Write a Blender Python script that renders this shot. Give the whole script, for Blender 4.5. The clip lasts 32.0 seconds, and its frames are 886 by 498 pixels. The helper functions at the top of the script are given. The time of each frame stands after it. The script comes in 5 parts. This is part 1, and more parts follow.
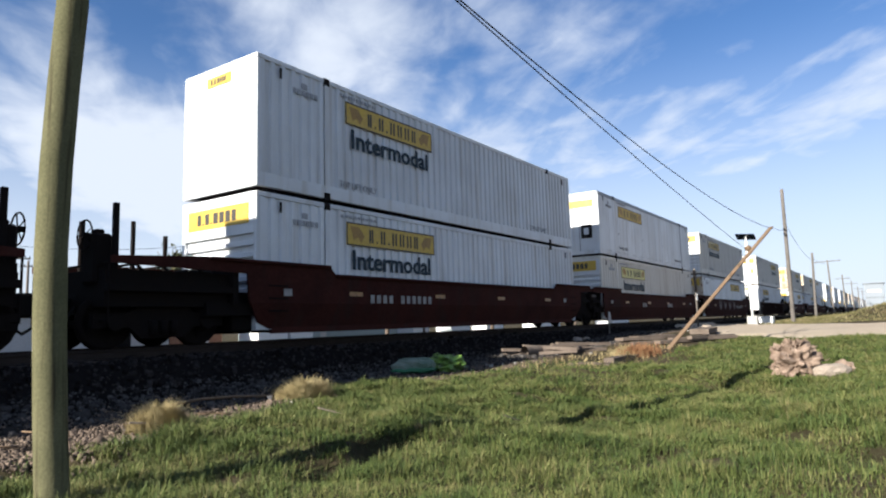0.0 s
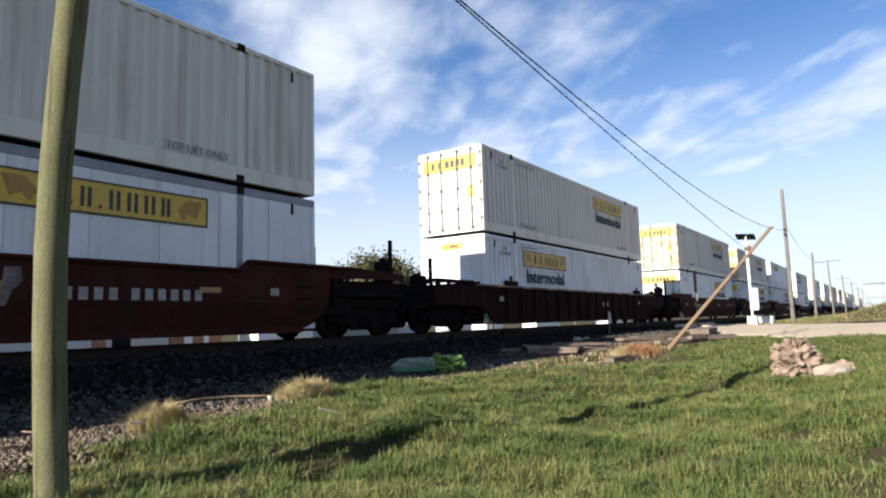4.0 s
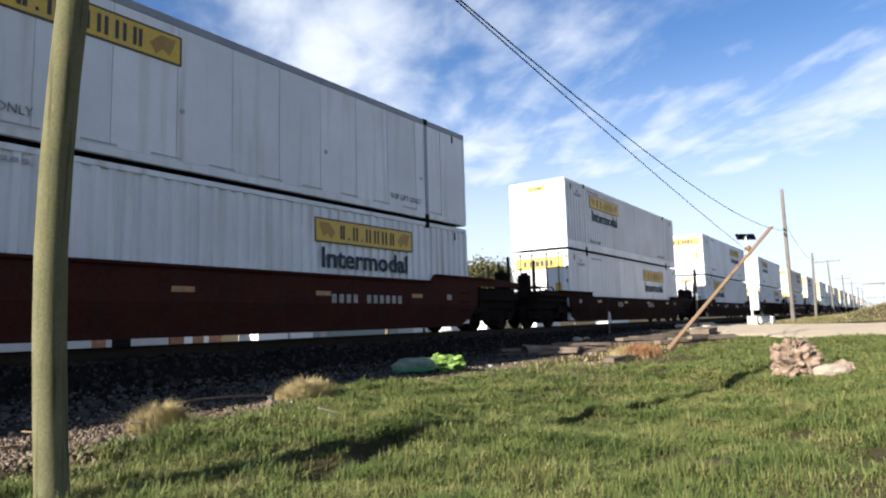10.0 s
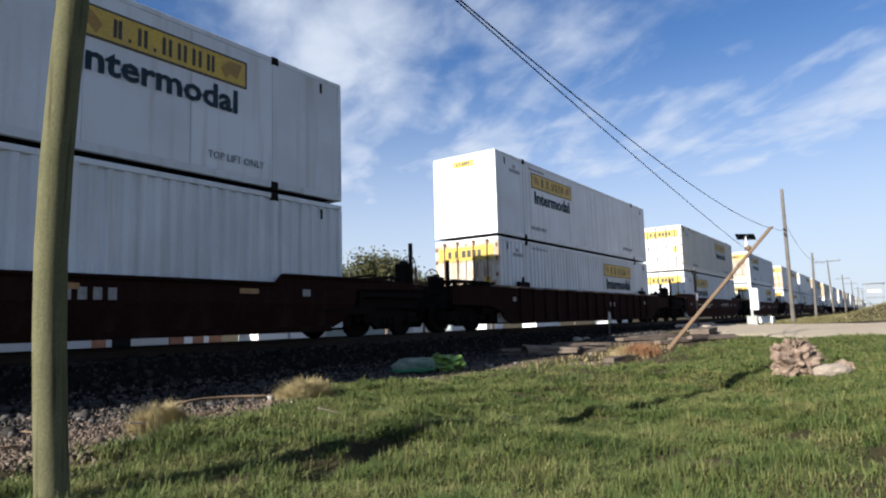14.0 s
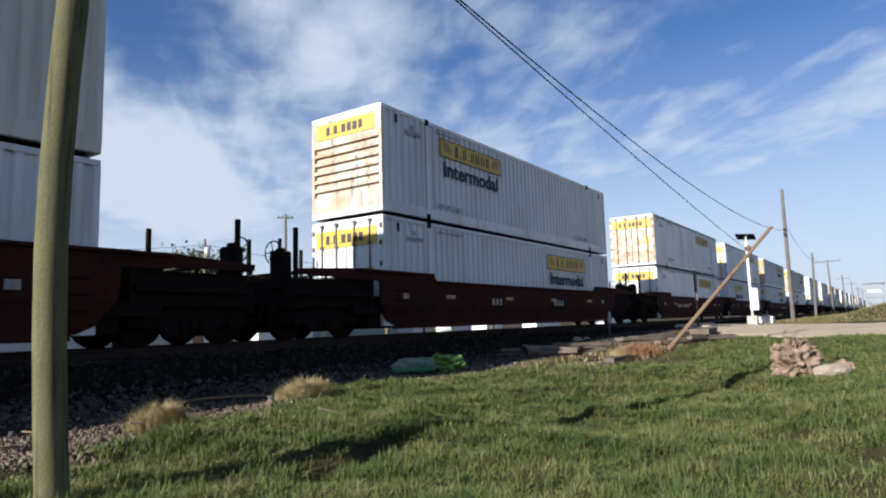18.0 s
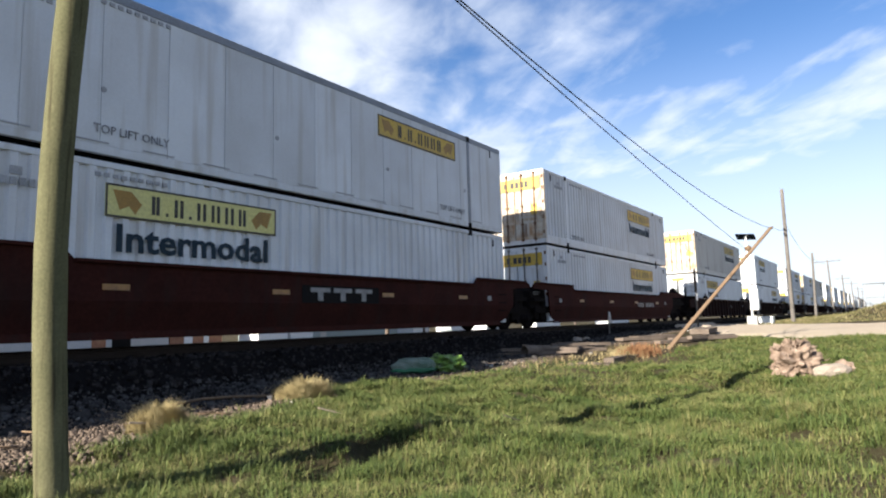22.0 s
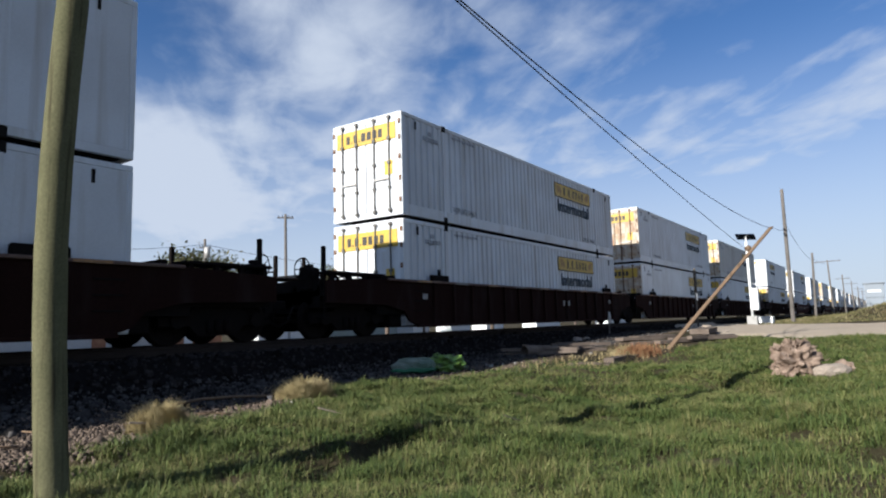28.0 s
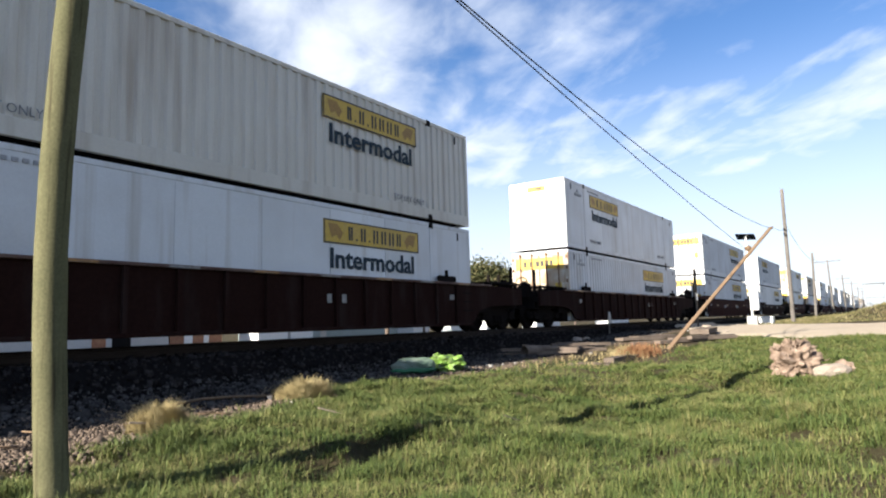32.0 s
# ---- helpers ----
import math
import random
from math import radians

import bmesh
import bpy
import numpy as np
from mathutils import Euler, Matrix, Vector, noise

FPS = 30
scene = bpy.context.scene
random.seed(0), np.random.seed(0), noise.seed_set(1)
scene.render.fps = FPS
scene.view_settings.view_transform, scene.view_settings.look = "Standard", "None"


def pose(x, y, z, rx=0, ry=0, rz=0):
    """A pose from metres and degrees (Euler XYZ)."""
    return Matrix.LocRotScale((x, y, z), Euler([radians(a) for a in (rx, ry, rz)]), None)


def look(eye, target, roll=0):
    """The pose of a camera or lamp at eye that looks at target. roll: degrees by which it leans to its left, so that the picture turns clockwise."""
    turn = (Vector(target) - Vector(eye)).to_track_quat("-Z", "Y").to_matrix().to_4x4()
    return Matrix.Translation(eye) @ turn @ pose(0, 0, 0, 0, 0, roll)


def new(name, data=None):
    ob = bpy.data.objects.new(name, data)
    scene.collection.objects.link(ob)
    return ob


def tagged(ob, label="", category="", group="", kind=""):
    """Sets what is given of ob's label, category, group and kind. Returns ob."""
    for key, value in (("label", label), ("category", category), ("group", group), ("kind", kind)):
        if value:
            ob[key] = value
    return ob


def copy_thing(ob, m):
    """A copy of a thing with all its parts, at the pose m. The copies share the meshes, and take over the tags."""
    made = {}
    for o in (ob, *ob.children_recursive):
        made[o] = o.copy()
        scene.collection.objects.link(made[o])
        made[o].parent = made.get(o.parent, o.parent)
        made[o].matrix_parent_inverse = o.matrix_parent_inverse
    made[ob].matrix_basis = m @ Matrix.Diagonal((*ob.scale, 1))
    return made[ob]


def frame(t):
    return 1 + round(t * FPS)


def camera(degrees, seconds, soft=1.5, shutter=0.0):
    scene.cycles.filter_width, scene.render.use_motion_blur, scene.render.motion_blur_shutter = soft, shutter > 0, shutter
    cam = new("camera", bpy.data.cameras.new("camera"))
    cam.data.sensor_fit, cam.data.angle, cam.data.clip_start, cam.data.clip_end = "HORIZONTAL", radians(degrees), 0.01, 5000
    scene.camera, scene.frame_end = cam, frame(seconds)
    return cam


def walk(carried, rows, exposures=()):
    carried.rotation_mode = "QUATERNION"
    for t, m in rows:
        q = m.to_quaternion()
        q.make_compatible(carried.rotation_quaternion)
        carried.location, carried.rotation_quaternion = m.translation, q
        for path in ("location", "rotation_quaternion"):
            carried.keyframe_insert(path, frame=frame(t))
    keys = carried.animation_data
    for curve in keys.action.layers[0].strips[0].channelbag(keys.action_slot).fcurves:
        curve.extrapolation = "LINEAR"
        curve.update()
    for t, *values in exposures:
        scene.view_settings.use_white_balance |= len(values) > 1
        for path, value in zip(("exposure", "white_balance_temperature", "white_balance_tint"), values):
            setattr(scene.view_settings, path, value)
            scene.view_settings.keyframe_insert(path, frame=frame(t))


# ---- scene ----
# World: x runs along the track, y across it away from the camera, z up; the rail heads lie at z = 0.
SPEED = 13.3          # metres a second, towards -x
EYE = (0.0, 0.0, 0.30)
SIDE = 10.57          # y of the container sides that face the camera
TRACK = SIDE + 1.3    # y of the track's centre line

cam = camera(69.5, 32.0, soft=2.1)
VIEW = look(EYE, (EYE[0] + 8.1739, EYE[1] + 5.6464, EYE[2] + 1.1429), -1.61)
# the camera's own exposure rises and falls as sky opens behind the train
LIGHT_VALUES = ((0.0, 1.05), (1.0, 1.3), (2.0, 1.4), (3.0, 1.3), (4.3, 1.2), (5.4, 1.2), (5.7, 0.85), (6.0, 0.7), (6.3, 0.75), (6.6, 0.95), (7.0, 1.35), (8.0, 1.45), (9.0, 1.3), (10.0, 1.3), (10.4, 1.0), (10.8, 0.68), (11.0, 0.62), (11.3, 0.7), (11.6, 0.95), (12.0, 1.2), (12.5, 0.68), (13.0, 0.70), (13.5, 0.85), (14.0, 0.85), (15.0, 1.0), (16.5, 1.1), (17.0, 1.3), (17.4, 1.2), (17.7, 0.8), (18.0, 0.72), (18.3, 0.8), (18.6, 1.2), (19.0, 1.4), (19.5, 0.82), (20.0, 1.0), (20.4, 1.25), (21.0, 1.36), (22.0, 1.36), (23.0, 1.35), (23.6, 1.25), (24.0, 1.13), (24.5, 0.95), (25.0, 1.07), (25.5, 1.2), (26.6, 1.0), (27.5, 1.0), (28.0, 0.62), (28.3, 0.65), (28.6, 0.95), (29.0, 1.4), (30.0, 1.45), (31.0, 1.3), (32.0, 1.4))
EXPOSURES = [(t, ev + 0.64, 6500 - 600 * min(1.0, max(0.0, (1.35 - ev) / 0.8)), 10) for t, ev in LIGHT_VALUES]
walk(cam, [(0.0, VIEW), (32.0, VIEW)], EXPOSURES)

# ---- light ----
SUN_TO = Vector((-1.0, 0.212, 0.485)).normalized()
world = bpy.data.worlds.new("sky")
scene.world = world
world.use_nodes = True


def sky():
    nt = world.node_tree
    nt.nodes.clear()
    N, L = nt.nodes.new, nt.links.new
    out, bg = N("ShaderNodeOutputWorld"), N("ShaderNodeBackground")
    tex = N("ShaderNodeTexSky")
    tex.sky_type, tex.sun_disc = "NISHITA", False
    tex.sun_elevation = math.asin(SUN_TO.z)
    tex.sun_rotation = math.atan2(SUN_TO.x, SUN_TO.y)
    tex.air_density, tex.dust_density, tex.ozone_density = 1.0, 0.6, 1.5
    co = N("ShaderNodeTexCoord")
    sep = N("ShaderNodeSeparateXYZ")
    L(co.outputs["Generated"], sep.inputs[0])
    lift = N("ShaderNodeMath"); lift.operation = "MAXIMUM"; lift.inputs[1].default_value = 0.02
    L(sep.outputs["Z"], lift.inputs[0])
    up = N("ShaderNodeMath"); up.operation = "ADD"; up.inputs[1].default_value = 0.12
    L(lift.outputs[0], up.inputs[0])
    dx = N("ShaderNodeMath"); dx.operation = "DIVIDE"
    dy = N("ShaderNodeMath"); dy.operation = "DIVIDE"
    L(sep.outputs["X"], dx.inputs[0]); L(up.outputs[0], dx.inputs[1])
    L(sep.outputs["Y"], dy.inputs[0]); L(up.outputs[0], dy.inputs[1])
    flat = N("ShaderNodeCombineXYZ")
    L(dx.outputs[0], flat.inputs[0]); L(dy.outputs[0], flat.inputs[1])
    turn = N("ShaderNodeMapping")
    turn.inputs["Rotation"].default_value = (0, 0, radians(-CLOUD_TURN))
    L(flat.outputs[0], turn.inputs[0])
    turned = turn.outputs[0]
    turn = N("ShaderNodeMapping")
    turn.inputs["Scale"].default_value = (0.42, 1.25, 1)
    turn.inputs["Location"].default_value = CLOUD_SHIFT
    L(turned, turn.inputs[0])
    big, fine = N("ShaderNodeTexNoise"), N("ShaderNodeTexNoise")
    big.inputs["Scale"].default_value, big.inputs["Detail"].default_value = 0.75, 3
    big.inputs["Distortion"].default_value = 0.6
    fine.inputs["Scale"].default_value, fine.inputs["Detail"].default_value = 1.9, 6
    fine.inputs["Roughness"].default_value, fine.inputs["Distortion"].default_value = 0.52, 0.7
    L(turn.outputs[0], big.inputs["Vector"]); L(turn.outputs[0], fine.inputs["Vector"])
    mul = N("ShaderNodeMath"); mul.operation = "MULTIPLY"
    L(big.outputs["Fac"], mul.inputs[0]); L(fine.outputs["Fac"], mul.inputs[1])
    # mottled puffs that break up the streaks
    puffs = N("ShaderNodeMapping")
    puffs.inputs["Scale"].default_value = (1.7, 2.3, 1)
    L(turned, puffs.inputs[0])
    mottle = N("ShaderNodeTexNoise")
    mottle.inputs["Scale"].default_value, mottle.inputs["Detail"].default_value = 2.1, 9
    mottle.inputs["Roughness"].default_value, mottle.inputs["Distortion"].default_value = 0.54, 0.35
    L(puffs.outputs[0], mottle.inputs["Vector"])
    uneven = N("ShaderNodeMapRange")
    uneven.inputs["From Min"].default_value, uneven.inputs["From Max"].default_value = 0.25, 0.75
    uneven.inputs["To Min"].default_value, uneven.inputs["To Max"].default_value = -MOTTLE, MOTTLE
    L(mottle.outputs["Fac"], uneven.inputs["Value"])
    broken = N("ShaderNodeMath")
    L(mul.outputs[0], broken.inputs[0]); L(uneven.outputs[0], broken.inputs[1])
    # soft masses and clear patches of the cirrus sheet: centre along and across the streaks, sizes, strength
    cover = broken.outputs[0]
    for cu, cv, su, sv, amount in CLOUD_MASSES:
        mp = N("ShaderNodeMapping")
        mp.vector_type = "TEXTURE"
        mp.inputs["Location"].default_value = (cu, cv, 0)
        mp.inputs["Scale"].default_value = (su, sv, 1)
        L(turned, mp.inputs[0])
        ln = N("ShaderNodeVectorMath"); ln.operation = "LENGTH"
        L(mp.outputs[0], ln.inputs[0])
        fall = N("ShaderNodeMapRange")
        fall.interpolation_type = "SMOOTHERSTEP"
        fall.inputs["From Min"].default_value, fall.inputs["From Max"].default_value = 0.0, 1.0
        fall.inputs["To Min"].default_value, fall.inputs["To Max"].default_value = amount, 0.0
        L(ln.outputs["Value"], fall.inputs["Value"])
        add = N("ShaderNodeMath")
        L(cover, add.inputs[0]); L(fall.outputs[0], add.inputs[1])
        cover = add.outputs[0]
    ramp = N("ShaderNodeMapRange")
    ramp.interpolation_type = "SMOOTHSTEP"
    ramp.inputs["From Min"].default_value, ramp.inputs["From Max"].default_value = 0.13, 0.58
    ramp.inputs["To Max"].default_value = 0.92
    L(cover, ramp.inputs["Value"])
    # the haze whitens the sky near the ground
    haze = N("ShaderNodeMapRange")
    haze.interpolation_type = "SMOOTHSTEP"
    haze.inputs["From Min"].default_value, haze.inputs["From Max"].default_value = 0.0, 0.42
    haze.inputs["To Min"].default_value, haze.inputs["To Max"].default_value = 0.85, 0.0
    L(sep.outputs["Z"], haze.inputs["Value"])
    both = N("ShaderNodeMath"); both.operation = "MAXIMUM"
    L(ramp.outputs[0], both.inputs[0]); L(haze.outputs[0], both.inputs[1])
    mix = N("ShaderNodeMix"); mix.data_type = "RGBA"
    L(both.outputs[0], mix.inputs["Factor"])
    tint = N("ShaderNodeMix"); tint.data_type, tint.blend_type = "RGBA", "MULTIPLY"
    tint.inputs["Factor"].default_value = 1.0
    tint.inputs[7].default_value = SKY_TINT
    L(tex.outputs[0], tint.inputs[6])
    L(tint.outputs[2], mix.inputs[6])
    mix.inputs[7].default_value = CLOUD
    L(mix.outputs[2], bg.inputs["Color"])
    bg.inputs["Strength"].default_value = SKY_STRENGTH
    L(bg.outputs[0], out.inputs["Surface"])


MOTTLE = 0.13
CLOUD_TURN, CLOUD_SHIFT = 50, (3.3, 1.2, 0)
CLOUD_MASSES = ((2.7, 0.65, 1.2, 0.75, 0.14), (3.2, 0.4, 1.5, 1.0, 0.22), (1.72, -0.2, 0.75, 0.45, 0.17), (3.45, 0.25, 0.9, 0.55, 0.13), (2.75, 0.75, 0.6, 0.4, 0.10), (1.85, -0.62, 0.6, 0.16, 0.09), (2.1, 0.6, 0.9, 0.5, 0.15), (2.3, 0.15, 0.7, 0.3, 0.10), (1.35, -1.2, 0.75, 0.42, -0.14), (2.05, -0.95, 0.5, 0.16, -0.08), (2.1, -1.45, 0.9, 0.2, 0.08), (1.75, -1.95, 0.7, 0.16, 0.08), (2.4, -2.1, 0.8, 0.4, 0.09), (1.6, 0.3, 0.4, 0.2, -0.06))
CLOUD = (5.5, 5.85, 6.4, 1)
SKY_TINT = (0.475, 0.66, 0.90, 1)
SKY_STRENGTH = 0.050
sky()

sun = new("sun", bpy.data.lights.new("sun", "SUN"))
sun.data.energy, sun.data.angle, sun.data.color = 4.2, radians(0.55), (1.0, 0.93, 0.82)
sun.matrix_basis = look((0, 0, 0), tuple(-SUN_TO))


# ---- materials ----
def surface(name, color, rough=0.7, metal=0.0, second=None, scale=3.0, amount=0.5, fine=40.0, bump=0.2, streak=None,
            streak_amount=0.0, streak_scale=(6, 6, 0.5), vary=0.0, bump_dist=0.01, island=0.0, grit=1.0, shine=0.5):
    """A painted, worn or grown surface: two scales of variation, fine relief and streaks that run down."""
    m = bpy.data.materials.new(name)
    m.use_nodes = True
    nt = m.node_tree
    N, L = nt.nodes.new, nt.links.new
    b = nt.nodes["Principled BSDF"]
    b.inputs["Roughness"].default_value, b.inputs["Metallic"].default_value = rough, metal
    b.inputs["Specular IOR Level"].default_value = shine
    co = N("ShaderNodeTexCoord")
    n1, n2 = N("ShaderNodeTexNoise"), N("ShaderNodeTexNoise")
    n1.inputs["Scale"].default_value, n1.inputs["Detail"].default_value = scale, 5
    n2.inputs["Scale"].default_value, n2.inputs["Detail"].default_value = fine, 4
    vec = co.outputs["Object"]
    if vary or island:
        info = N("ShaderNodeObjectInfo")
        off = N("ShaderNodeVectorMath"); off.operation = "ADD"
        sc = N("ShaderNodeMath"); sc.operation = "MULTIPLY"; sc.inputs[1].default_value = 37.0
        L(info.outputs["Random"], sc.inputs[0])
        L(vec, off.inputs[0]); L(sc.outputs[0], off.inputs[1])
        vec = off.outputs[0]
    L(vec, n1.inputs["Vector"]); L(vec, n2.inputs["Vector"])
    second = second or tuple(c * 0.6 for c in color)
    mix = N("ShaderNodeMix"); mix.data_type = "RGBA"
    r = N("ShaderNodeMapRange")
    r.inputs["From Min"].default_value, r.inputs["From Max"].default_value = 0.38, 0.68
    r.inputs["To Max"].default_value = amount
    L(n1.outputs["Fac"], r.inputs["Value"]); L(r.outputs[0], mix.inputs["Factor"])
    mix.inputs[6].default_value, mix.inputs[7].default_value = (*color, 1), (*second, 1)
    col = mix.outputs[2]
    mix2 = N("ShaderNodeMix"); mix2.data_type, mix2.blend_type = "RGBA", "MULTIPLY"
    r2 = N("ShaderNodeMapRange")
    r2.inputs["From Min"].default_value, r2.inputs["From Max"].default_value = 0.3, 0.7
    r2.inputs["To Min"].default_value, r2.inputs["To Max"].default_value = 1 - 0.18 * grit, 1 + 0.12 * grit
    L(n2.outputs["Fac"], r2.inputs["Value"])
    mix2.inputs["Factor"].default_value = 1.0
    L(col, mix2.inputs[6]); L(r2.outputs[0], mix2.inputs[7])
    col = mix2.outputs[2]
    if streak:
        mp = N("ShaderNodeMapping"); mp.inputs["Scale"].default_value = streak_scale
        n3 = N("ShaderNodeTexNoise"); n3.inputs["Scale"].default_value, n3.inputs["Detail"].default_value = 1.0, 6
        L(vec, mp.inputs[0]); L(mp.outputs[0], n3.inputs["Vector"])
        r3 = N("ShaderNodeMapRange")
        r3.inputs["From Min"].default_value, r3.inputs["From Max"].default_value = 0.52, 0.72
        r3.inputs["To Max"].default_value = streak_amount
        L(n3.outputs["Fac"], r3.inputs["Value"])
        m3 = N("ShaderNodeMix"); m3.data_type = "RGBA"
        L(r3.outputs[0], m3.inputs["Factor"]); L(col, m3.inputs[6])
        m3.inputs[7].default_value = (*streak, 1)
        col = m3.outputs[2]
    if vary or island:
        hs = N("ShaderNodeHueSaturation")
        rv = N("ShaderNodeMapRange")
        rv.inputs["To Min"].default_value, rv.inputs["To Max"].default_value = 1 - (vary or island), 1 + (vary or island)
        if island:
            geo = N("ShaderNodeNewGeometry")
            L(geo.outputs["Random Per Island"], rv.inputs["Value"])
        else:
            L(info.outputs["Random"], rv.inputs["Value"])
        L(rv.outputs[0], hs.inputs["Value"]); L(col, hs.inputs["Color"])
        col = hs.outputs["Color"]
    L(col, b.inputs["Base Color"])
    if bump:
        bp = N("ShaderNodeBump")
        bp.inputs["Strength"].default_value, bp.inputs["Distance"].default_value = bump, bump_dist
        L(n2.outputs["Fac"], bp.inputs["Height"]); L(bp.outputs[0], b.inputs["Normal"])
    return m


WHITE = surface("white_paint", (0.57, 0.59, 0.61), 0.5, second=(0.45, 0.455, 0.46), scale=0.6, amount=0.7, fine=30, bump=0.02, grit=0.25,
                streak=(0.34, 0.31, 0.27), streak_amount=0.6, streak_scale=(4, 4, 0.22), vary=0.06)
CREAM = surface("cream_paint", (0.54, 0.515, 0.46), 0.55, second=(0.48, 0.445, 0.385), scale=0.6, fine=30, bump=0.02, grit=0.25,
                streak=(0.31, 0.25, 0.19), streak_amount=0.6, streak_scale=(3, 3, 0.25), vary=0.04)
RUSTY_WHITE = surface("rust_stained_paint", (0.46, 0.43, 0.37), 0.6, second=(0.30, 0.165, 0.06), scale=1.5, amount=0.8,
                      fine=12, bump=0.1, streak=(0.11, 0.048, 0.02), streak_amount=0.8, streak_scale=(6, 6, 0.6), vary=0.05)
GREY_RAIL = surface("grey_aluminium_rail", (0.20, 0.21, 0.23), 0.5, 0.4, scale=2, fine=30)
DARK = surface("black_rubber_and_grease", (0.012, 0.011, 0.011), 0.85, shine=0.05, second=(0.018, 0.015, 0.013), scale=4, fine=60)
# dirty steel, lowered to near black: deep shade round the trucks is in its colour
STEEL_DARK = surface("shade_dark_dirty_steel", (0.010, 0.0085, 0.008), 0.9, 0.0, shine=0.03, second=(0.013, 0.009, 0.0075), scale=5, fine=50)
YELLOW = surface("yellow_panel", (0.52, 0.34, 0.03), 0.55, second=(0.40, 0.27, 0.06), scale=2, fine=20, bump=0.03, vary=0.08,
                 streak=(0.30, 0.22, 0.10), streak_amount=0.3, streak_scale=(4, 4, 0.8))
PALE_YELLOW = surface("faded_yellow_panel", (0.58, 0.53, 0.18), 0.6, second=(0.55, 0.52, 0.25), scale=2, fine=20, bump=0.03)
INK = surface("dark_ink", (0.03, 0.025, 0.02), 0.6, bump=0, scale=5)
TEAL = surface("teal_lettering", (0.008, 0.022, 0.036), 0.6, bump=0, scale=5, second=(0.012, 0.03, 0.045), shine=0.2)
GREY_INK = surface("grey_lettering", (0.31, 0.315, 0.33), 0.6, bump=0)
CAR_RED = surface("mineral_red_car_paint", (0.043, 0.0135, 0.0105), 0.8, shine=0.04, second=(0.020, 0.0085, 0.0075), scale=1.2, fine=16, bump=0.12,
                  streak=(0.028, 0.018, 0.016), streak_amount=0.6, streak_scale=(2.5, 2.5, 0.5), vary=0.12)
CAR_BROWN = surface("weathered_brown_car_paint", (0.018, 0.0082, 0.0066), 0.85, shine=0.03, second=(0.016, 0.007, 0.0055), scale=1.2, fine=16, bump=0.12,
                    streak=(0.03, 0.022, 0.02), streak_amount=0.6, streak_scale=(2.5, 2.5, 0.5), vary=0.15)
RUST_PANEL = surface("orange_rust_panel", (0.44, 0.39, 0.31), 0.75, second=(0.27, 0.135, 0.05), scale=2.6, amount=0.85, fine=9, bump=0.2,
                     streak=(0.20, 0.095, 0.045), streak_amount=0.75, streak_scale=(7, 7, 0.8), vary=0.1)
STENCIL = surface("white_stencil", (0.26, 0.25, 0.24), 0.6, bump=0, scale=6, amount=0.8)
RAIL = surface("rail_steel", (0.030, 0.022, 0.018), 0.75, 0.0, shine=0.15, scale=6, fine=60)
POLE_WOOD = surface("weathered_pole_wood", (0.115, 0.110, 0.062), 0.95, shine=0.05, second=(0.062, 0.065, 0.034), scale=2.5, fine=60, bump=0.35, bump_dist=0.008,
                    streak=(0.035, 0.027, 0.017), streak_amount=0.85, streak_scale=(26, 26, 0.9))


# ---- mesh helpers ----
def box(bm, x0, x1, y0, y1, z0, z1, bevel=0.0):
    vs = [bm.verts.new(p) for p in ((x0, y0, z0), (x1, y0, z0), (x1, y1, z0), (x0, y1, z0), (x0, y0, z1), (x1, y0, z1), (x1, y1, z1), (x0, y1, z1))]
    fs = [bm.faces.new([vs[i] for i in f]) for f in ((3, 2, 1, 0), (4, 5, 6, 7), (0, 1, 5, 4), (1, 2, 6, 5), (2, 3, 7, 6), (3, 0, 4, 7))]
    if bevel:
        edges = list({e for f in fs for e in f.edges})
        bmesh.ops.bevel(bm, geom=edges, offset=bevel, segments=1, affect="EDGES")
    return bm


def rod(bm, a, b, r0, r1=None, seg=8, caps=True):
    a, b = Vector(a), Vector(b)
    r1 = r0 if r1 is None else r1
    q = (b - a).to_track_quat("Z", "Y")
    rings = []
    for p, r in ((a, r0), (b, r1)):
        rings.append([bm.verts.new(p + q @ Vector((r * math.cos(2 * math.pi * i / seg), r * math.sin(2 * math.pi * i / seg), 0))) for i in range(seg)])
    for i in range(seg):
        f = bm.faces.new((rings[0][i], rings[0][(i + 1) % seg], rings[1][(i + 1) % seg], rings[1][i]))
        f.smooth = seg > 6
    if caps:
        bm.faces.new(rings[0][::-1])
        bm.faces.new(rings[1])
    return bm


def lathe(bm, profile, axis_a, axis_dir, seg=20):
    """Turns (along, radius) pairs round an axis."""
    q = Vector(axis_dir).to_track_quat("Z", "Y")
    base = Vector(axis_a)
    rings = [[bm.verts.new(base + q @ Vector((r * math.cos(2 * math.pi * i / seg), r * math.sin(2 * math.pi * i / seg), h))) for i in range(seg)] for h, r in profile]
    for a, b in zip(rings, rings[1:]):
        for i in range(seg):
            f = bm.faces.new((a[i], a[(i + 1) % seg], b[(i + 1) % seg], b[i]))
            f.smooth = True
    bm.faces.new(rings[0][::-1])
    bm.faces.new(rings[-1])
    return bm


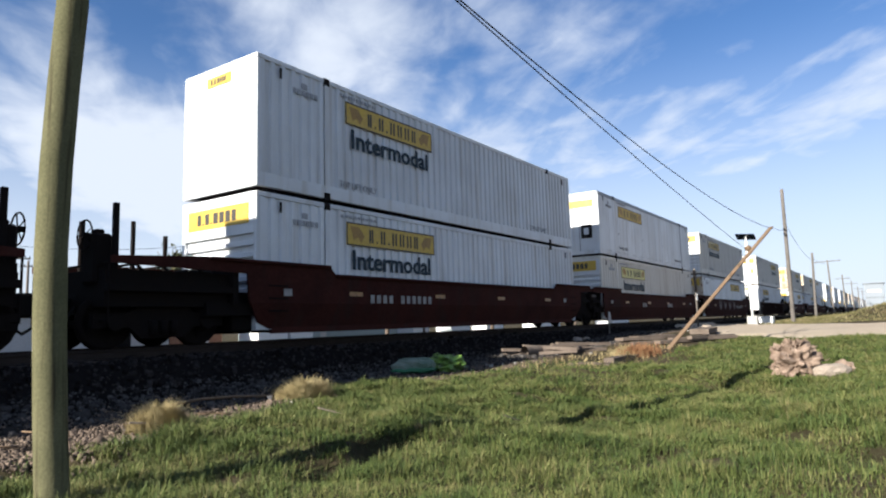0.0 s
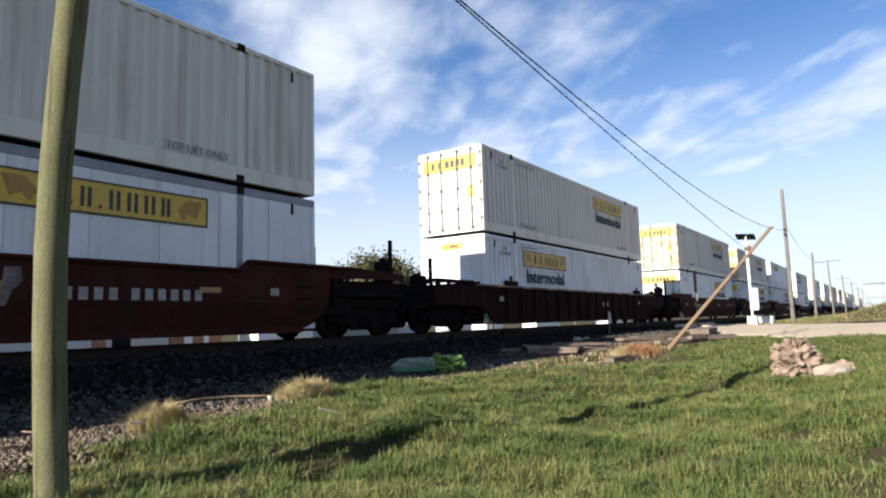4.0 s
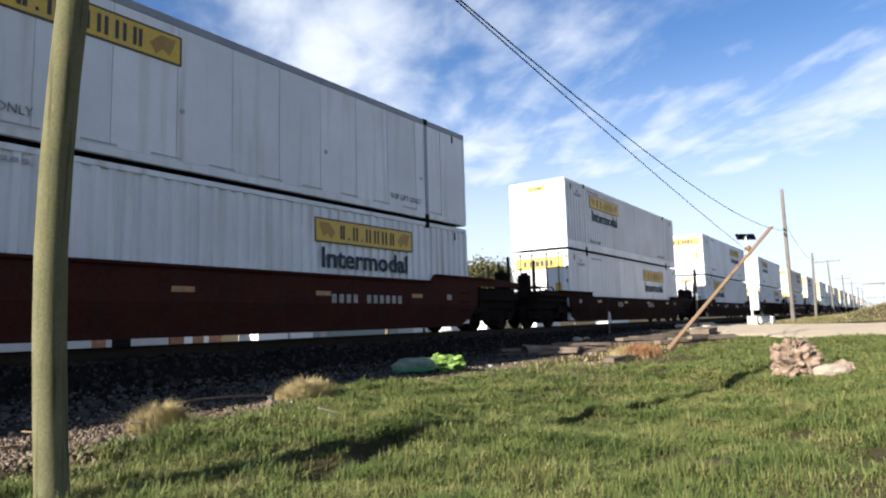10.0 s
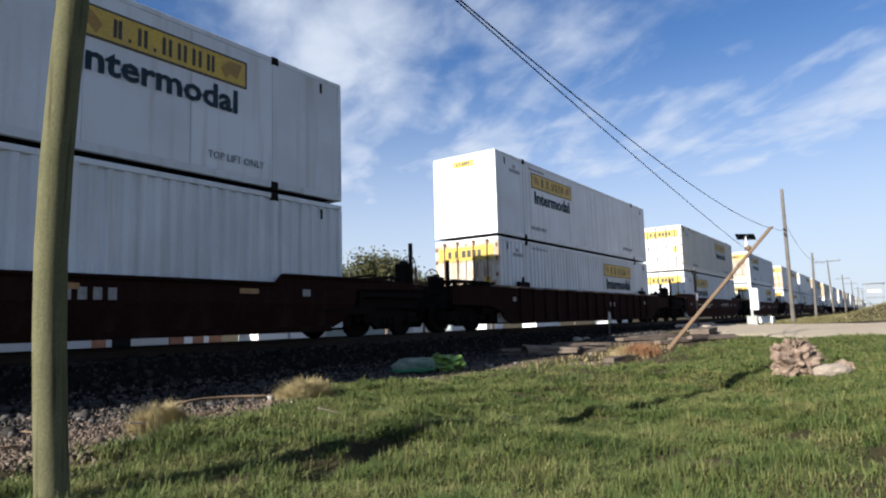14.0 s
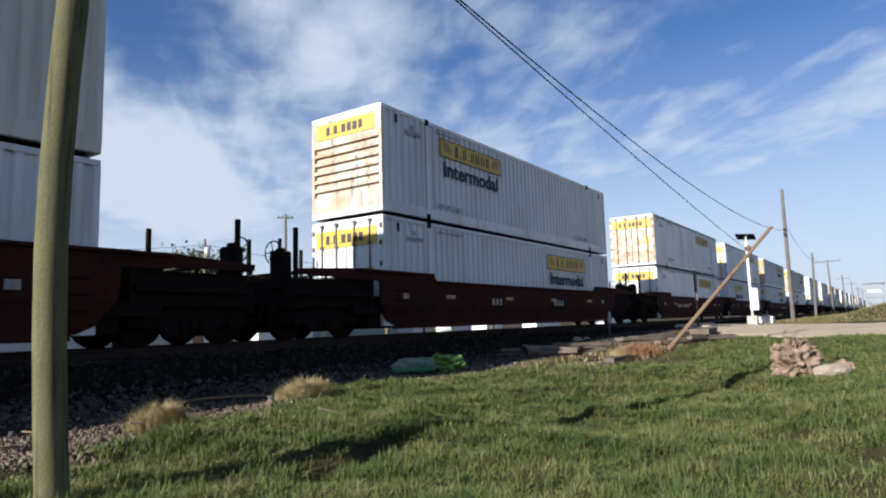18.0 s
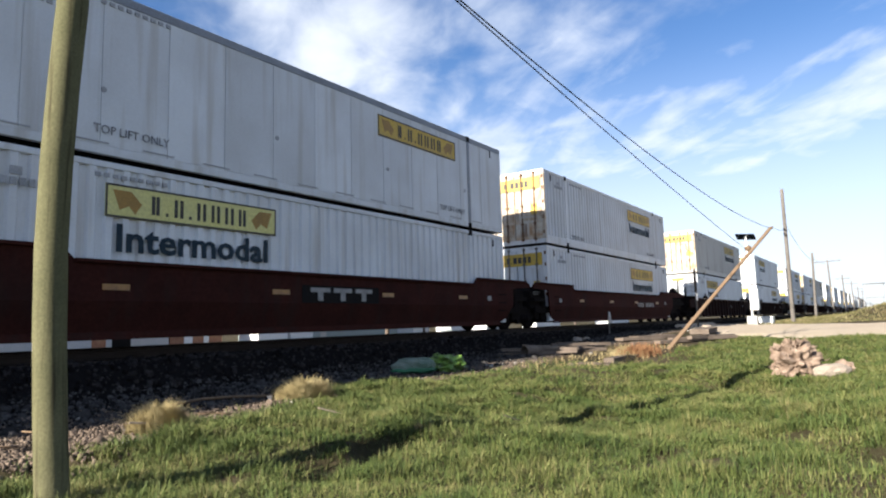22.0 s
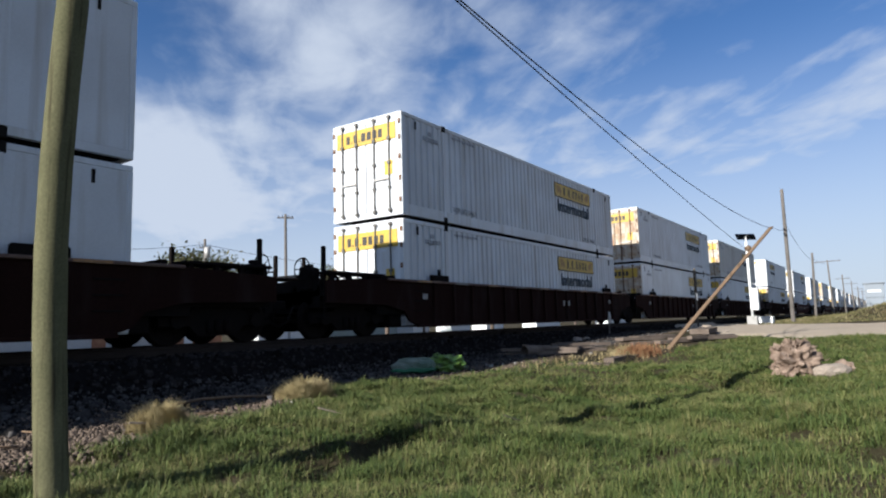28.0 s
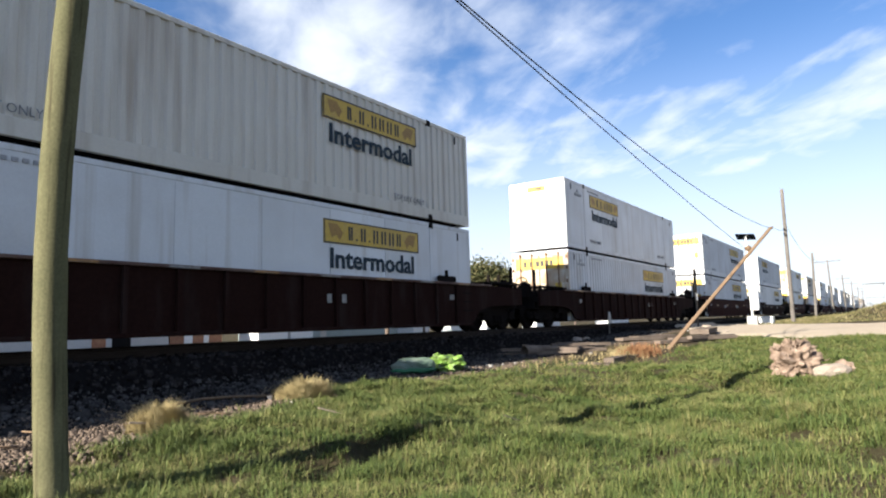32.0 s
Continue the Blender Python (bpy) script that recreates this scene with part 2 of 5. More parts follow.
def tube(bm, pts, r, seg=6):
    """One continuous round bar along the points; it closes when the last point is the first."""
    pts = [Vector(p) for p in pts]
    closed = (pts[0] - pts[-1]).length < 1e-6
    if closed:
        pts = pts[:-1]
    n = len(pts)
    rings = []
    for i, p in enumerate(pts):
        before, after = (pts[i - 1], pts[(i + 1) % n]) if closed else (pts[max(i - 1, 0)], pts[min(i + 1, n - 1)])
        q = (after - before).to_track_quat("Z", "Y")
        rings.append([bm.verts.new(p + q @ Vector((r * math.cos(2 * math.pi * k / seg), r * math.sin(2 * math.pi * k / seg), 0))) for k in range(seg)])
    for i in range(n if closed else n - 1):
        a, b = rings[i], rings[(i + 1) % n]
        for k in range(seg):
            f = bm.faces.new((a[k], a[(k + 1) % seg], b[(k + 1) % seg], b[k]))
            f.smooth = True
    if not closed:
        bm.faces.new(rings[0][::-1])
        bm.faces.new(rings[-1])
    return bm


def extrude_xz(bm, outline, y0, y1):
    """A plate with the outline (x, z), counter-clockwise seen from -y, between y0 and y1."""
    a = [bm.verts.new((x, y0, z)) for x, z in outline]
    b = [bm.verts.new((x, y1, z)) for x, z in outline]
    bm.faces.new(a)
    bm.faces.new(b[::-1])
    n = len(a)
    for i in range(n):
        bm.faces.new((a[(i + 1) % n], a[i], b[i], b[(i + 1) % n]))
    return bm


def mesh_of(bm, name, material):
    me = bpy.data.meshes.new(name)
    bm.to_mesh(me)
    bm.free()
    for m in material if isinstance(material, (list, tuple)) else [material]:
        me.materials.append(m)
    return me


def part(name, bm, material, parent, label="", kind=""):
    """Links a bmesh (or a ready mesh) as one object under a thing or a part."""
    me = mesh_of(bm, name, material) if isinstance(bm, bmesh.types.BMesh) else bm
    ob = new(name, me)
    ob.parent = parent
    return tagged(ob, label, kind=kind)


def single(name, bm, material, label, category, group="", kind=""):
    return tagged(new(name, mesh_of(bm, name, material)), label, category, group, kind)


def thing(name, label, category, group="", at=None):
    ob = new(name)
    ob.empty_display_size = 0.3
    if at is not None:
        ob.matrix_basis = at
    return tagged(ob, label, category, group)


def B():
    return bmesh.new()


def smooth(a, b, x):
    t = min(1, max(0, (x - a) / (b - a)))
    return t * t * (3 - 2 * t)


def lettering(text, height, material, width=0.0, bold=0.0):
    """A mesh of the text in the x-z plane, facing -y, its lower left corner at the origin; height is that of a capital."""
    cu = bpy.data.curves.new("text", "FONT")
    cu.body, cu.size, cu.extrude, cu.resolution_u, cu.offset = text, height / 0.70, 0.004, 2, bold
    ob = bpy.data.objects.new("text", cu)
    me = bpy.data.meshes.new_from_object(ob)
    if width:
        xs_ = [v.co.x for v in me.vertices]
        me.transform(Matrix.Translation((-min(xs_), 0, 0)))
        me.transform(Matrix.Diagonal((width / (max(xs_) - min(xs_)), 1, 1, 1)))
    me.transform(Matrix.Rotation(radians(90), 4, "X"))
    me.materials.clear()
    me.materials.append(material)
    bpy.data.objects.remove(ob)
    bpy.data.curves.remove(cu)
    return me


# ---- ground ----
# small banks washed out of the meadow: centre, half length, width, turn in degrees, depth
HOLLOWS = ((4.35, 3.80, 0.48, 0.26, -6, 0.20), (3.62, 3.70, 0.26, 0.22, 10, 0.15), (2.30, 5.72, 0.40, 0.28, -20, 0.16), (5.3, 1.5, 0.4, 0.22, -12, 0.10))



def hollow(x, y):
    """Depth of the washed-out banks, and how bare they are; the far edge is steep."""
    depth = bare = 0.0
    for cx, cy, half, wide, turn, deep in HOLLOWS:
        c, s = math.cos(radians(turn)), math.sin(radians(turn))
        u, v = c * (x - cx) + s * (y - cy), c * (y - cy) - s * (x - cx)
        if abs(u) > 2.2 * half or abs(v) > 3 * wide:
            continue
        v += 0.10 * math.sin(7.0 * u + cx) + 0.05 * math.sin(17.0 * u)
        along = math.exp(-(u / half) ** 2)
        depth += deep * along * (math.exp(-(v / wide) ** 2) if v < 0 else 1 - smooth(0.0, 0.16, v))
        bare = max(bare, along * (1 - smooth(0.10, 0.17, v)) * smooth(-0.16, -0.02, v) * min(1.0, deep / 0.17))
    return depth, bare


def ground_z(x, y):
    """Height of the soil, ballast not counted."""
    base = -0.77 + 0.40 * smooth(13, 28, x)
    base -= 0.65 * smooth(14.5, 20, y)
    base += 0.05 * math.sin(0.9 * x + 0.4) * math.sin(0.8 * y + 1.1) * (1 - 0.7 * smooth(14, 26, x))
    base += 0.035 * noise.noise((x * 0.6, y * 0.6, 0.3))
    base += 1.35 * smooth(5.0, -1.5, y) * smooth(42, 54, x)
    base -= 0.17 * smooth(5.2, 6.8, x) * smooth(12.6, 11.2, x) * smooth(4.9, 3.7, y) * smooth(0.2, 1.6, y)
    base -= hollow(x, y)[0]
    calm = (1 - smooth(6.0, 7.5, y)) * (1 - 0.8 * smooth(11, 18, x))
    base += calm * (0.075 * noise.noise((x * 0.95, y * 0.95, 4.3)) + 0.05 * noise.noise((x * 2.4, y * 2.4, 8.1)) + 0.022 * noise.noise((x * 5.5, y * 5.5, 3.1)))
    return base


def bed_z(y, x=0.0):
    """Height of the ballast bed by its distance from the track."""
    d = abs(y - TRACK)
    if d < 2.6:
        return -0.21 - max(0.0, d - 1.75) * 0.52
    return -0.652 - (d - 2.6) * 0.08 if d < 4.4 else -1.4


def top_z(x, y):
    return max(ground_z(x, y), bed_z(y))


# ---- the train: containers ----
LEN, WID, HIGH = 16.15, 2.59, 2.90
HALF = WID / 2
PROTO = {}


def corrugated(x0, x1, z0, z1, y, outward, pitch=0.29, depth=0.045):
    """A side sheet with upright ribs."""
    bm = B()
    n = round((x1 - x0) / pitch)
    p = (x1 - x0) / n
    prof = []
    for i in range(n):
        a = x0 + i * p
        prof += [(a, 0), (a + 0.36 * p, 0), (a + 0.5 * p, -depth), (a + 0.86 * p, -depth)]
    prof.append((x1, 0))
    lo = [bm.verts.new((x, y + outward * d, z0)) for x, d in prof]
    hi = [bm.verts.new((x, y + outward * d, z1)) for x, d in prof]
    for i in range(len(prof) - 1):
        q = (lo[i], lo[i + 1], hi[i + 1], hi[i])
        bm.faces.new(q if outward < 0 else q[::-1])
    return bm


def flat_side(parent, skin, x0, x1, z0, z1, y, outward, pitch=1.21, groove=0.02):
    """A side of smooth panels with narrow recessed joints."""
    back = part("side_wall", box(B(), x0, x1, min(y - outward * 0.012, y - outward * 0.03), max(y - outward * 0.012, y - outward * 0.03), z0, z1), skin, parent)
    n = max(1, round((x1 - x0) / pitch))
    p = (x1 - x0) / n
    for i in range(n):
        a, b = x0 + i * p + groove / 2, x0 + (i + 1) * p - groove / 2
        part("panel", box(B(), a, b, min(y, y - outward * 0.012), max(y, y - outward * 0.012), z0, z1, 0.003), skin, back)


def logo(parent, x, z, words, pale=False, w=3.62):
    """The yellow panel with its row of dark marks and the word below it."""
    y = -HALF - 0.012
    panel = part("logo_panel", box(B(), x, x + w, y, y + 0.02, z - 0.57, z), PALE_YELLOW if pale else YELLOW, parent, "yellow sign panel")
    bm = B()
    e = 0.035
    for a in ((x, x + w, z - e, z), (x, x + w, z - 0.57, z - 0.57 + e), (x, x + e, z - 0.57 + e, z - e), (x + w - e, x + w, z - 0.57 + e, z - e)):
        box(bm, a[0], a[1], y - 0.004, y, a[2], a[3])
    part("panel_border", bm, INK, panel)
    bm = B()
    k = w / 3.62
    cx = x + 0.82 * k
    for wd in (0.15, 0.05, 0.18, 0.05, 0.19, 0.19, 0.20, 0.17):
        if wd > 0.1:
            for u in (0.0, wd - 0.065):
                box(bm, cx + u * k, cx + (u + 0.065) * k, y - 0.005, y, z - 0.455, z - 0.455 + 0.335)
        else:
            box(bm, cx, cx + wd * k, y - 0.005, y, z - 0.455, z - 0.395)
        cx += (wd + 0.12) * k
    part("sign_writing", bm, INK, panel, "row of dark marks", "stuff")
    for cxx, sgn in ((x + 0.12 * k, 1), (x + w - 0.12 * k, -1)):
        bm = B()
        vs = [bm.verts.new((cxx + sgn * a * k, y - 0.004, z - b)) for a, b in ((0, 0.10), (0.32, 0.10), (0.52, 0.30), (0.40, 0.49), (0.28, 0.36), (0.12, 0.44))]
        bm.faces.new(vs if sgn < 0 else vs[::-1])
        part("emblem", bm, OCHRE, panel, "darker ochre emblem")
    if words:
        t = part("lettering", WORD, TEAL, parent, "dark teal word Intermodal")
        t.location = (x + 0.20, -HALF - 0.014, z - 1.14)


def door_end(parent, rusty, band, bars=4):
    """Two leaves with locking bars, hinges and handles at x = 0."""
    skin = RUSTY_WHITE if rusty else WHITE
    for s in (-1, 1):
        y0, y1 = (0.012, HALF - 0.10) if s > 0 else (-HALF + 0.10, -0.012)
        bm = B()
        box(bm, -0.01, 0.05, y0, y1, 0.16, HIGH - 0.14, 0.012)
        leaf = part("door", bm, skin, parent, "rust-stained white door leaf" if rusty else "white door leaf")
        if rusty:
            for k in range(4):
                za = 0.28 + k * 0.63
                for ya, yb in ((y0 + 0.03, (y0 + y1) / 2 - 0.02), ((y0 + y1) / 2 + 0.02, y1 - 0.03)):
                    far_side = (ya if s < 0 else -yb) < -0.62
                    worn = RUST_PANEL if DOOR_RUST.random() < (0.7 if far_side else 0.18) else RUSTY_WHITE
                    part("door_panel", box(B(), -0.02, -0.01, ya, yb, za, za + 0.52), worn, leaf)
        else:
            bm = B()
            for k in range(4):
                za = 0.30 + k * 0.62
                box(bm, -0.022, -0.01, y0 + 0.12, y1 - 0.12, za, za + 0.50)
            part("door_relief", bm, skin, leaf, "pressed relief of the door leaf", "stuff")
        for k in (0.27, 0.73):
            yy = y0 + (y1 - y0) * k
            bm = rod(B(), (-0.055, yy, 0.08), (-0.055, yy, HIGH - 0.06), 0.022, seg=6)
            for zz in (0.12, 0.75, 1.45, 2.15, 2.75):
                box(bm, -0.085, -0.012, yy - 0.05, yy + 0.05, zz, zz + 0.07)
            part("locking_bar", bm, BAR_RUST if rusty else BAR_GREY, leaf)
        bm = B()
        box(bm, -0.075, -0.05, (y0 + y1) / 2 - 0.28, (y0 + y1) / 2 + 0.28, 1.02, 1.07)
        part("handle", bm, GALV, leaf)
        bm = B()
        ye = y1 if s > 0 else y0
        for zz in (0.35, 0.95, 1.55, 2.10, 2.55):
            box(bm, -0.035, 0.0, min(ye, ye + s * 0.07), max(ye, ye + s * 0.07), zz, zz + 0.13)
        part("hinge_strip", bm, BAR_RUST, leaf, "rusty hinges", "stuff")
    if band:
        bm = box(B(), -0.034, -0.012, -1.10, 1.10, HIGH - 0.75, HIGH - 0.27)
        pn = part("yellow_band", bm, YELLOW, parent, "yellow sign band")
        part("placard", box(B(), -0.036, -0.022, -0.98, -0.70, 1.15, 1.55), YELLOW, parent, "small yellow placard")
        bm = B()
        cy = 0.72
        for wd in (0.13, 0.04, 0.14, 0.04, 0.16, 0.15, 0.16, 0.14):
            hgt = 0.24 if wd > 0.1 else 0.05
            box(bm, -0.039, -0.034, cy - wd, cy, HIGH - 0.64, HIGH - 0.64 + hgt)
            cy -= wd + 0.055
        part("sign_writing", bm, INK, pn, "row of dark marks", "stuff")


def rib_end(parent, rusty, band, count=6):
    """A front wall with horizontal ribs."""
    bm = B()
    z0, z1 = 0.55, HIGH - (0.85 if band else 0.55)
    prof = [(0.0, 0.16), (0.0, z0)]
    p = (z1 - z0) / count
    for i in range(count):
        a = z0 + i * p
        prof += [(0.0, a + 0.25 * p), (0.085, a + 0.36 * p), (0.085, a + 0.86 * p), (0.0, a + 0.88 * p)]
    prof += [(0.0, HIGH - 0.14)]
    yy = HALF - 0.10
    a = [bm.verts.new((x, -yy, z)) for x, z in prof]
    b = [bm.verts.new((x, yy, z)) for x, z in prof]
    for i in range(len(prof) - 1):
        bm.faces.new((a[i], a[i + 1], b[i + 1], b[i]))
    part("front_wall", bm, RUSTY_WHITE if rusty else WHITE, parent, "front wall with horizontal ribs")
    small_sign(parent, wide=band)


def small_sign(parent, wide=False):
    w, h = (1.05, 0.44) if wide else (0.42, 0.22)
    top = HIGH - 0.22
    pn = part("yellow_band", box(B(), -0.016, 0.006, -w, w, top - h, top), YELLOW, parent, "yellow sign panel")
    bm = B()
    k = w / 1.05
    cy = 0.70 * k
    for wd in (0.13, 0.04, 0.14, 0.04, 0.16, 0.15, 0.16, 0.14):
        hgt = (0.24 if wd > 0.1 else 0.05) * h / 0.44
        box(bm, -0.021, -0.016, cy - wd * k, cy, top - h * 0.78, top - h * 0.78 + hgt)
        cy -= (wd + 0.055) * k
    part("sign_writing", bm, INK, pn, "row of dark marks", "stuff")


def plain_end(parent, sign=True):
    bm = box(B(), 0.0, 0.05, -HALF + 0.10, HALF - 0.10, 0.16, HIGH - 0.14, 0.01)
    part("front_wall", bm, WHITE, parent)
    if sign:
        small_sign(parent)


def reefer_end(parent):
    """A smooth front with a wide band and a framed access box low at the near corner."""
    bm = box(B(), 0.0, 0.05, -HALF + 0.10, HALF - 0.10, 0.16, HIGH - 0.14, 0.01)
    part("front_wall", bm, WHITE, parent)
    pn = part("yellow_band", box(B(), -0.016, 0.002, -1.05, 1.10, HIGH - 0.70, HIGH - 0.36), YELLOW, parent, "faded yellow sign band")
    hatch = part("hatch", box(B(), -0.05, 0.0, -0.95, -0.42, 0.74, 1.36, 0.02), DARK, parent, "dark framed hatch")
    part("hatch_panel", box(B(), -0.058, -0.05, -0.80, -0.57, 0.90, 1.20), WHITE, hatch)
    for zz in (0.24, 0.42):
        part("rub_strip", box(B(), -0.02, 0.0, 0.35, 1.1, zz, zz + 0.06), GREY_RAIL, parent)
    for yy in (-0.35, 0.30):
        part("seam_strip", box(B(), -0.012, 0.0, yy, yy + 0.03, 0.18, HIGH - 0.74), GREY_RAIL, parent)


def container(kind, end, sign, cream=False, words=True, pale=False):
    """kind: corr, plate or panel; end: door, rusty, rib, ribrust, plain, reefer; sign: where the logo starts, None for none."""
    skin = CREAM if cream else WHITE
    tint = "cream" if cream else "white"
    kinds = {"corr": "corrugated", "plate": "smooth-sided", "panel": "panelled"}
    ends = {"door": "closed doors", "rusty": "rust-stained doors", "rib": "a ribbed front wall", "ribband": "a ribbed yellow-banded front", "ribrust": "a rust-streaked ribbed front", "plain": "a plain front wall", "reefer": "a hatch in its front"}
    c = thing("shipping_container", f"{tint} {kinds[kind]} shipping container with {ends[end]}", "container", "containers on the train")
    rail = GREY_RAIL if kind == "panel" else skin
    # frame
    low = 0.31 if kind == "corr" else 0.15
    part("bottom_rail", box(B(), 0.0, LEN, -HALF, -HALF + 0.09, 0.0, low, 0.01), skin, c)
    part("bottom_rail", box(B(), 0.0, LEN, HALF - 0.09, HALF, 0.0, 0.15), skin, c)
    part("top_rail", box(B(), 0.0, LEN, -HALF - (0.004 if kind == "panel" else 0), -HALF + 0.09, HIGH - (0.17 if kind == "panel" else 0.11), HIGH, 0.012), rail, c)
    part("top_rail", box(B(), 0.0, LEN, HALF - 0.09, HALF, HIGH - 0.11, HIGH, 0.012), rail, c)
    for x0 in (0.0, LEN - 0.10):
        for y0 in (-HALF, HALF - 0.10):
            bm = box(B(), x0 - 0.004, x0 + 0.104, y0 - (0.003 if y0 < 0 else 0), y0 + 0.10 + (0.003 if y0 > 0 else 0), 0.15, HIGH - 0.11, 0.012)
            part("corner_post", bm, RUSTY_WHITE if (end in ("rusty", "ribrust") and x0 == 0) else skin, c)
    for x0 in (0.0, LEN - 0.06):
        part("end_sill", box(B(), x0, x0 + 0.06, -HALF + 0.09, HALF - 0.09, 0.0, 0.16), skin, c)
        part("end_header", box(B(), x0, x0 + 0.06, -HALF + 0.09, HALF - 0.09, HIGH - 0.14, HIGH), skin, c)
    # sides, roof and floor
    a, b = 0.10, LEN - 0.10
    if kind == "corr":
        part("side_wall", corrugated(a, b, low, HIGH - 0.11, -HALF + 0.008, -1), skin, c)
    elif kind == "plate":
        flat_side(c, skin, a, b, 0.15, HIGH - 0.11, -HALF + 0.006, -1, 2.02, 0.008)
    else:
        flat_side(c, skin, a, b, 0.15, HIGH - 0.11, -HALF + 0.006, -1, 1.21, 0.022)
    part("side_wall", box(B(), a, b, HALF - 0.03, HALF - 0.006, 0.15, HIGH - 0.11), skin, c)
    part("roof", box(B(), 0.06, LEN - 0.06, -HALF + 0.08, HALF - 0.08, HIGH - 0.05, HIGH - 0.015), skin, c)
    part("floor", box(B(), 0.06, LEN - 0.06, -HALF + 0.08, HALF - 0.08, 0.05, 0.14), STEEL_DARK, c)
    part("rear_wall", box(B(), LEN - 0.055, LEN - 0.01, -HALF + 0.10, HALF - 0.10, 0.16, HIGH - 0.14), skin, c)
    # lifting posts forty feet apart, with their dark castings
    for x0 in (1.98, LEN - 2.12):
        post = part("lifting_post", box(B(), x0, x0 + 0.14, -HALF - 0.006, -HALF + 0.02, 0.15, HIGH - 0.11, 0.004), GREY_RAIL if kind == "panel" and x0 > 3 else skin, c)
        for z0 in (-0.05, HIGH - 0.17):
            part("casting", box(B(), x0 - 0.03, x0 + 0.17, -HALF - 0.012, -HALF + 0.12, z0, z0 + 0.19, 0.015), DARK, post, "dark lifting casting")
    if end in ("door", "rusty"):
        door_end(c, end == "rusty", True)
    elif end in ("rib", "ribrust", "ribband"):
        rib_end(c, end == "ribrust", end != "rib" or cream)
    elif end == "plain":
        plain_end(c)
    else:
        reefer_end(c)
    if kind == "panel":
        bm = B()
        for k in range(11):
            for zz in (1.12,) if k % 3 == 1 else ():
                lathe(bm, ((0, 0.055), (0.012, 0.05)), (1.35 + 1.25 * k, -HALF + 0.006, zz), (0, -1, 0), 8)
        for k in range(12):
            box(bm, 0.9 + 1.21 * k, 1.5 + 1.21 * k, -HALF - 0.008, -HALF + 0.01, 0.19, 0.215)
        part("lashing_strip", bm, GREY_INK, c, "small grey rings and strips", "stuff")
    if sign is not None:
        logo(c, sign, HIGH - 0.36, words, pale, 3.62)
    # small stencils: size data above, a lift notice below, marks near the front
    t = part("lift_notice", NOTICE, None, c, "stencilled words top lift only")
    t.location = (2.45, -HALF - 0.012, 0.36)
    t = part("lift_notice", NOTICE, None, c, "stencilled words top lift only")
    t.location = (LEN - 3.7, -HALF - 0.012, 0.36)
    bm = B()
    for k in range(6):
        x0 = 1.0 + 0.13 * k
        box(bm, x0, x0 + 0.09, -HALF - 0.012, -HALF + 0.01, HIGH - 0.62, HIGH - 0.50)
    box(bm, 1.25, 1.42, -HALF - 0.012, -HALF + 0.01, HIGH - 0.46, HIGH - 0.33)
    for k in range(9):
        x0 = 2.5 + 0.15 * k
        box(bm, x0, x0 + 0.09, -HALF - 0.012, -HALF + 0.01, HIGH - 0.27, HIGH - 0.20)
    part("stencilling", bm, GREY_INK, c, "small grey stencil marks", "stuff")
    bm = B()
    box(bm, 0.62, 0.67, -HALF - 0.014, -HALF + 0.01, HIGH - 0.40, HIGH - 0.17)
    box(bm, LEN - 0.70, LEN - 0.65, -HALF - 0.014, -HALF + 0.01, HIGH - 0.40, HIGH - 0.17)
    part("vent", bm, DARK, c, "dark slot vent", "stuff")
    return c


DOOR_RUST = random.Random(17)
OCHRE = surface("ochre_emblem", (0.30, 0.165, 0.025), 0.55, bump=0)
BAR_GREY = surface("dull_grey_bar", (0.13, 0.125, 0.115), 0.6, 0.2, scale=8, second=(0.08, 0.055, 0.035))
GALV = surface("grey_galvanised_steel", (0.42, 0.42, 0.41), 0.5, 0.4, scale=8, second=(0.30, 0.22, 0.14))
BAR_RUST = surface("rusty_bar", (0.13, 0.06, 0.03), 0.8, 0.1, scale=8, second=(0.24, 0.17, 0.10))
WORD = lettering("Intermodal", 0.46, TEAL, 3.2, 0.016)
TONS = lettering("125 T", 0.13, STENCIL, 0.62)
NOTICE_INK = surface("faded_black_ink", (0.13, 0.13, 0.14), 0.6, bump=0, second=(0.30, 0.30, 0.31), scale=9, amount=0.7)
NOTICE = lettering("TOP LIFT ONLY", 0.15, NOTICE_INK, 1.36)


# ---- the train: well cars ----
WHEEL_R = 0.46
AXLES = (-0.89, 0.89)


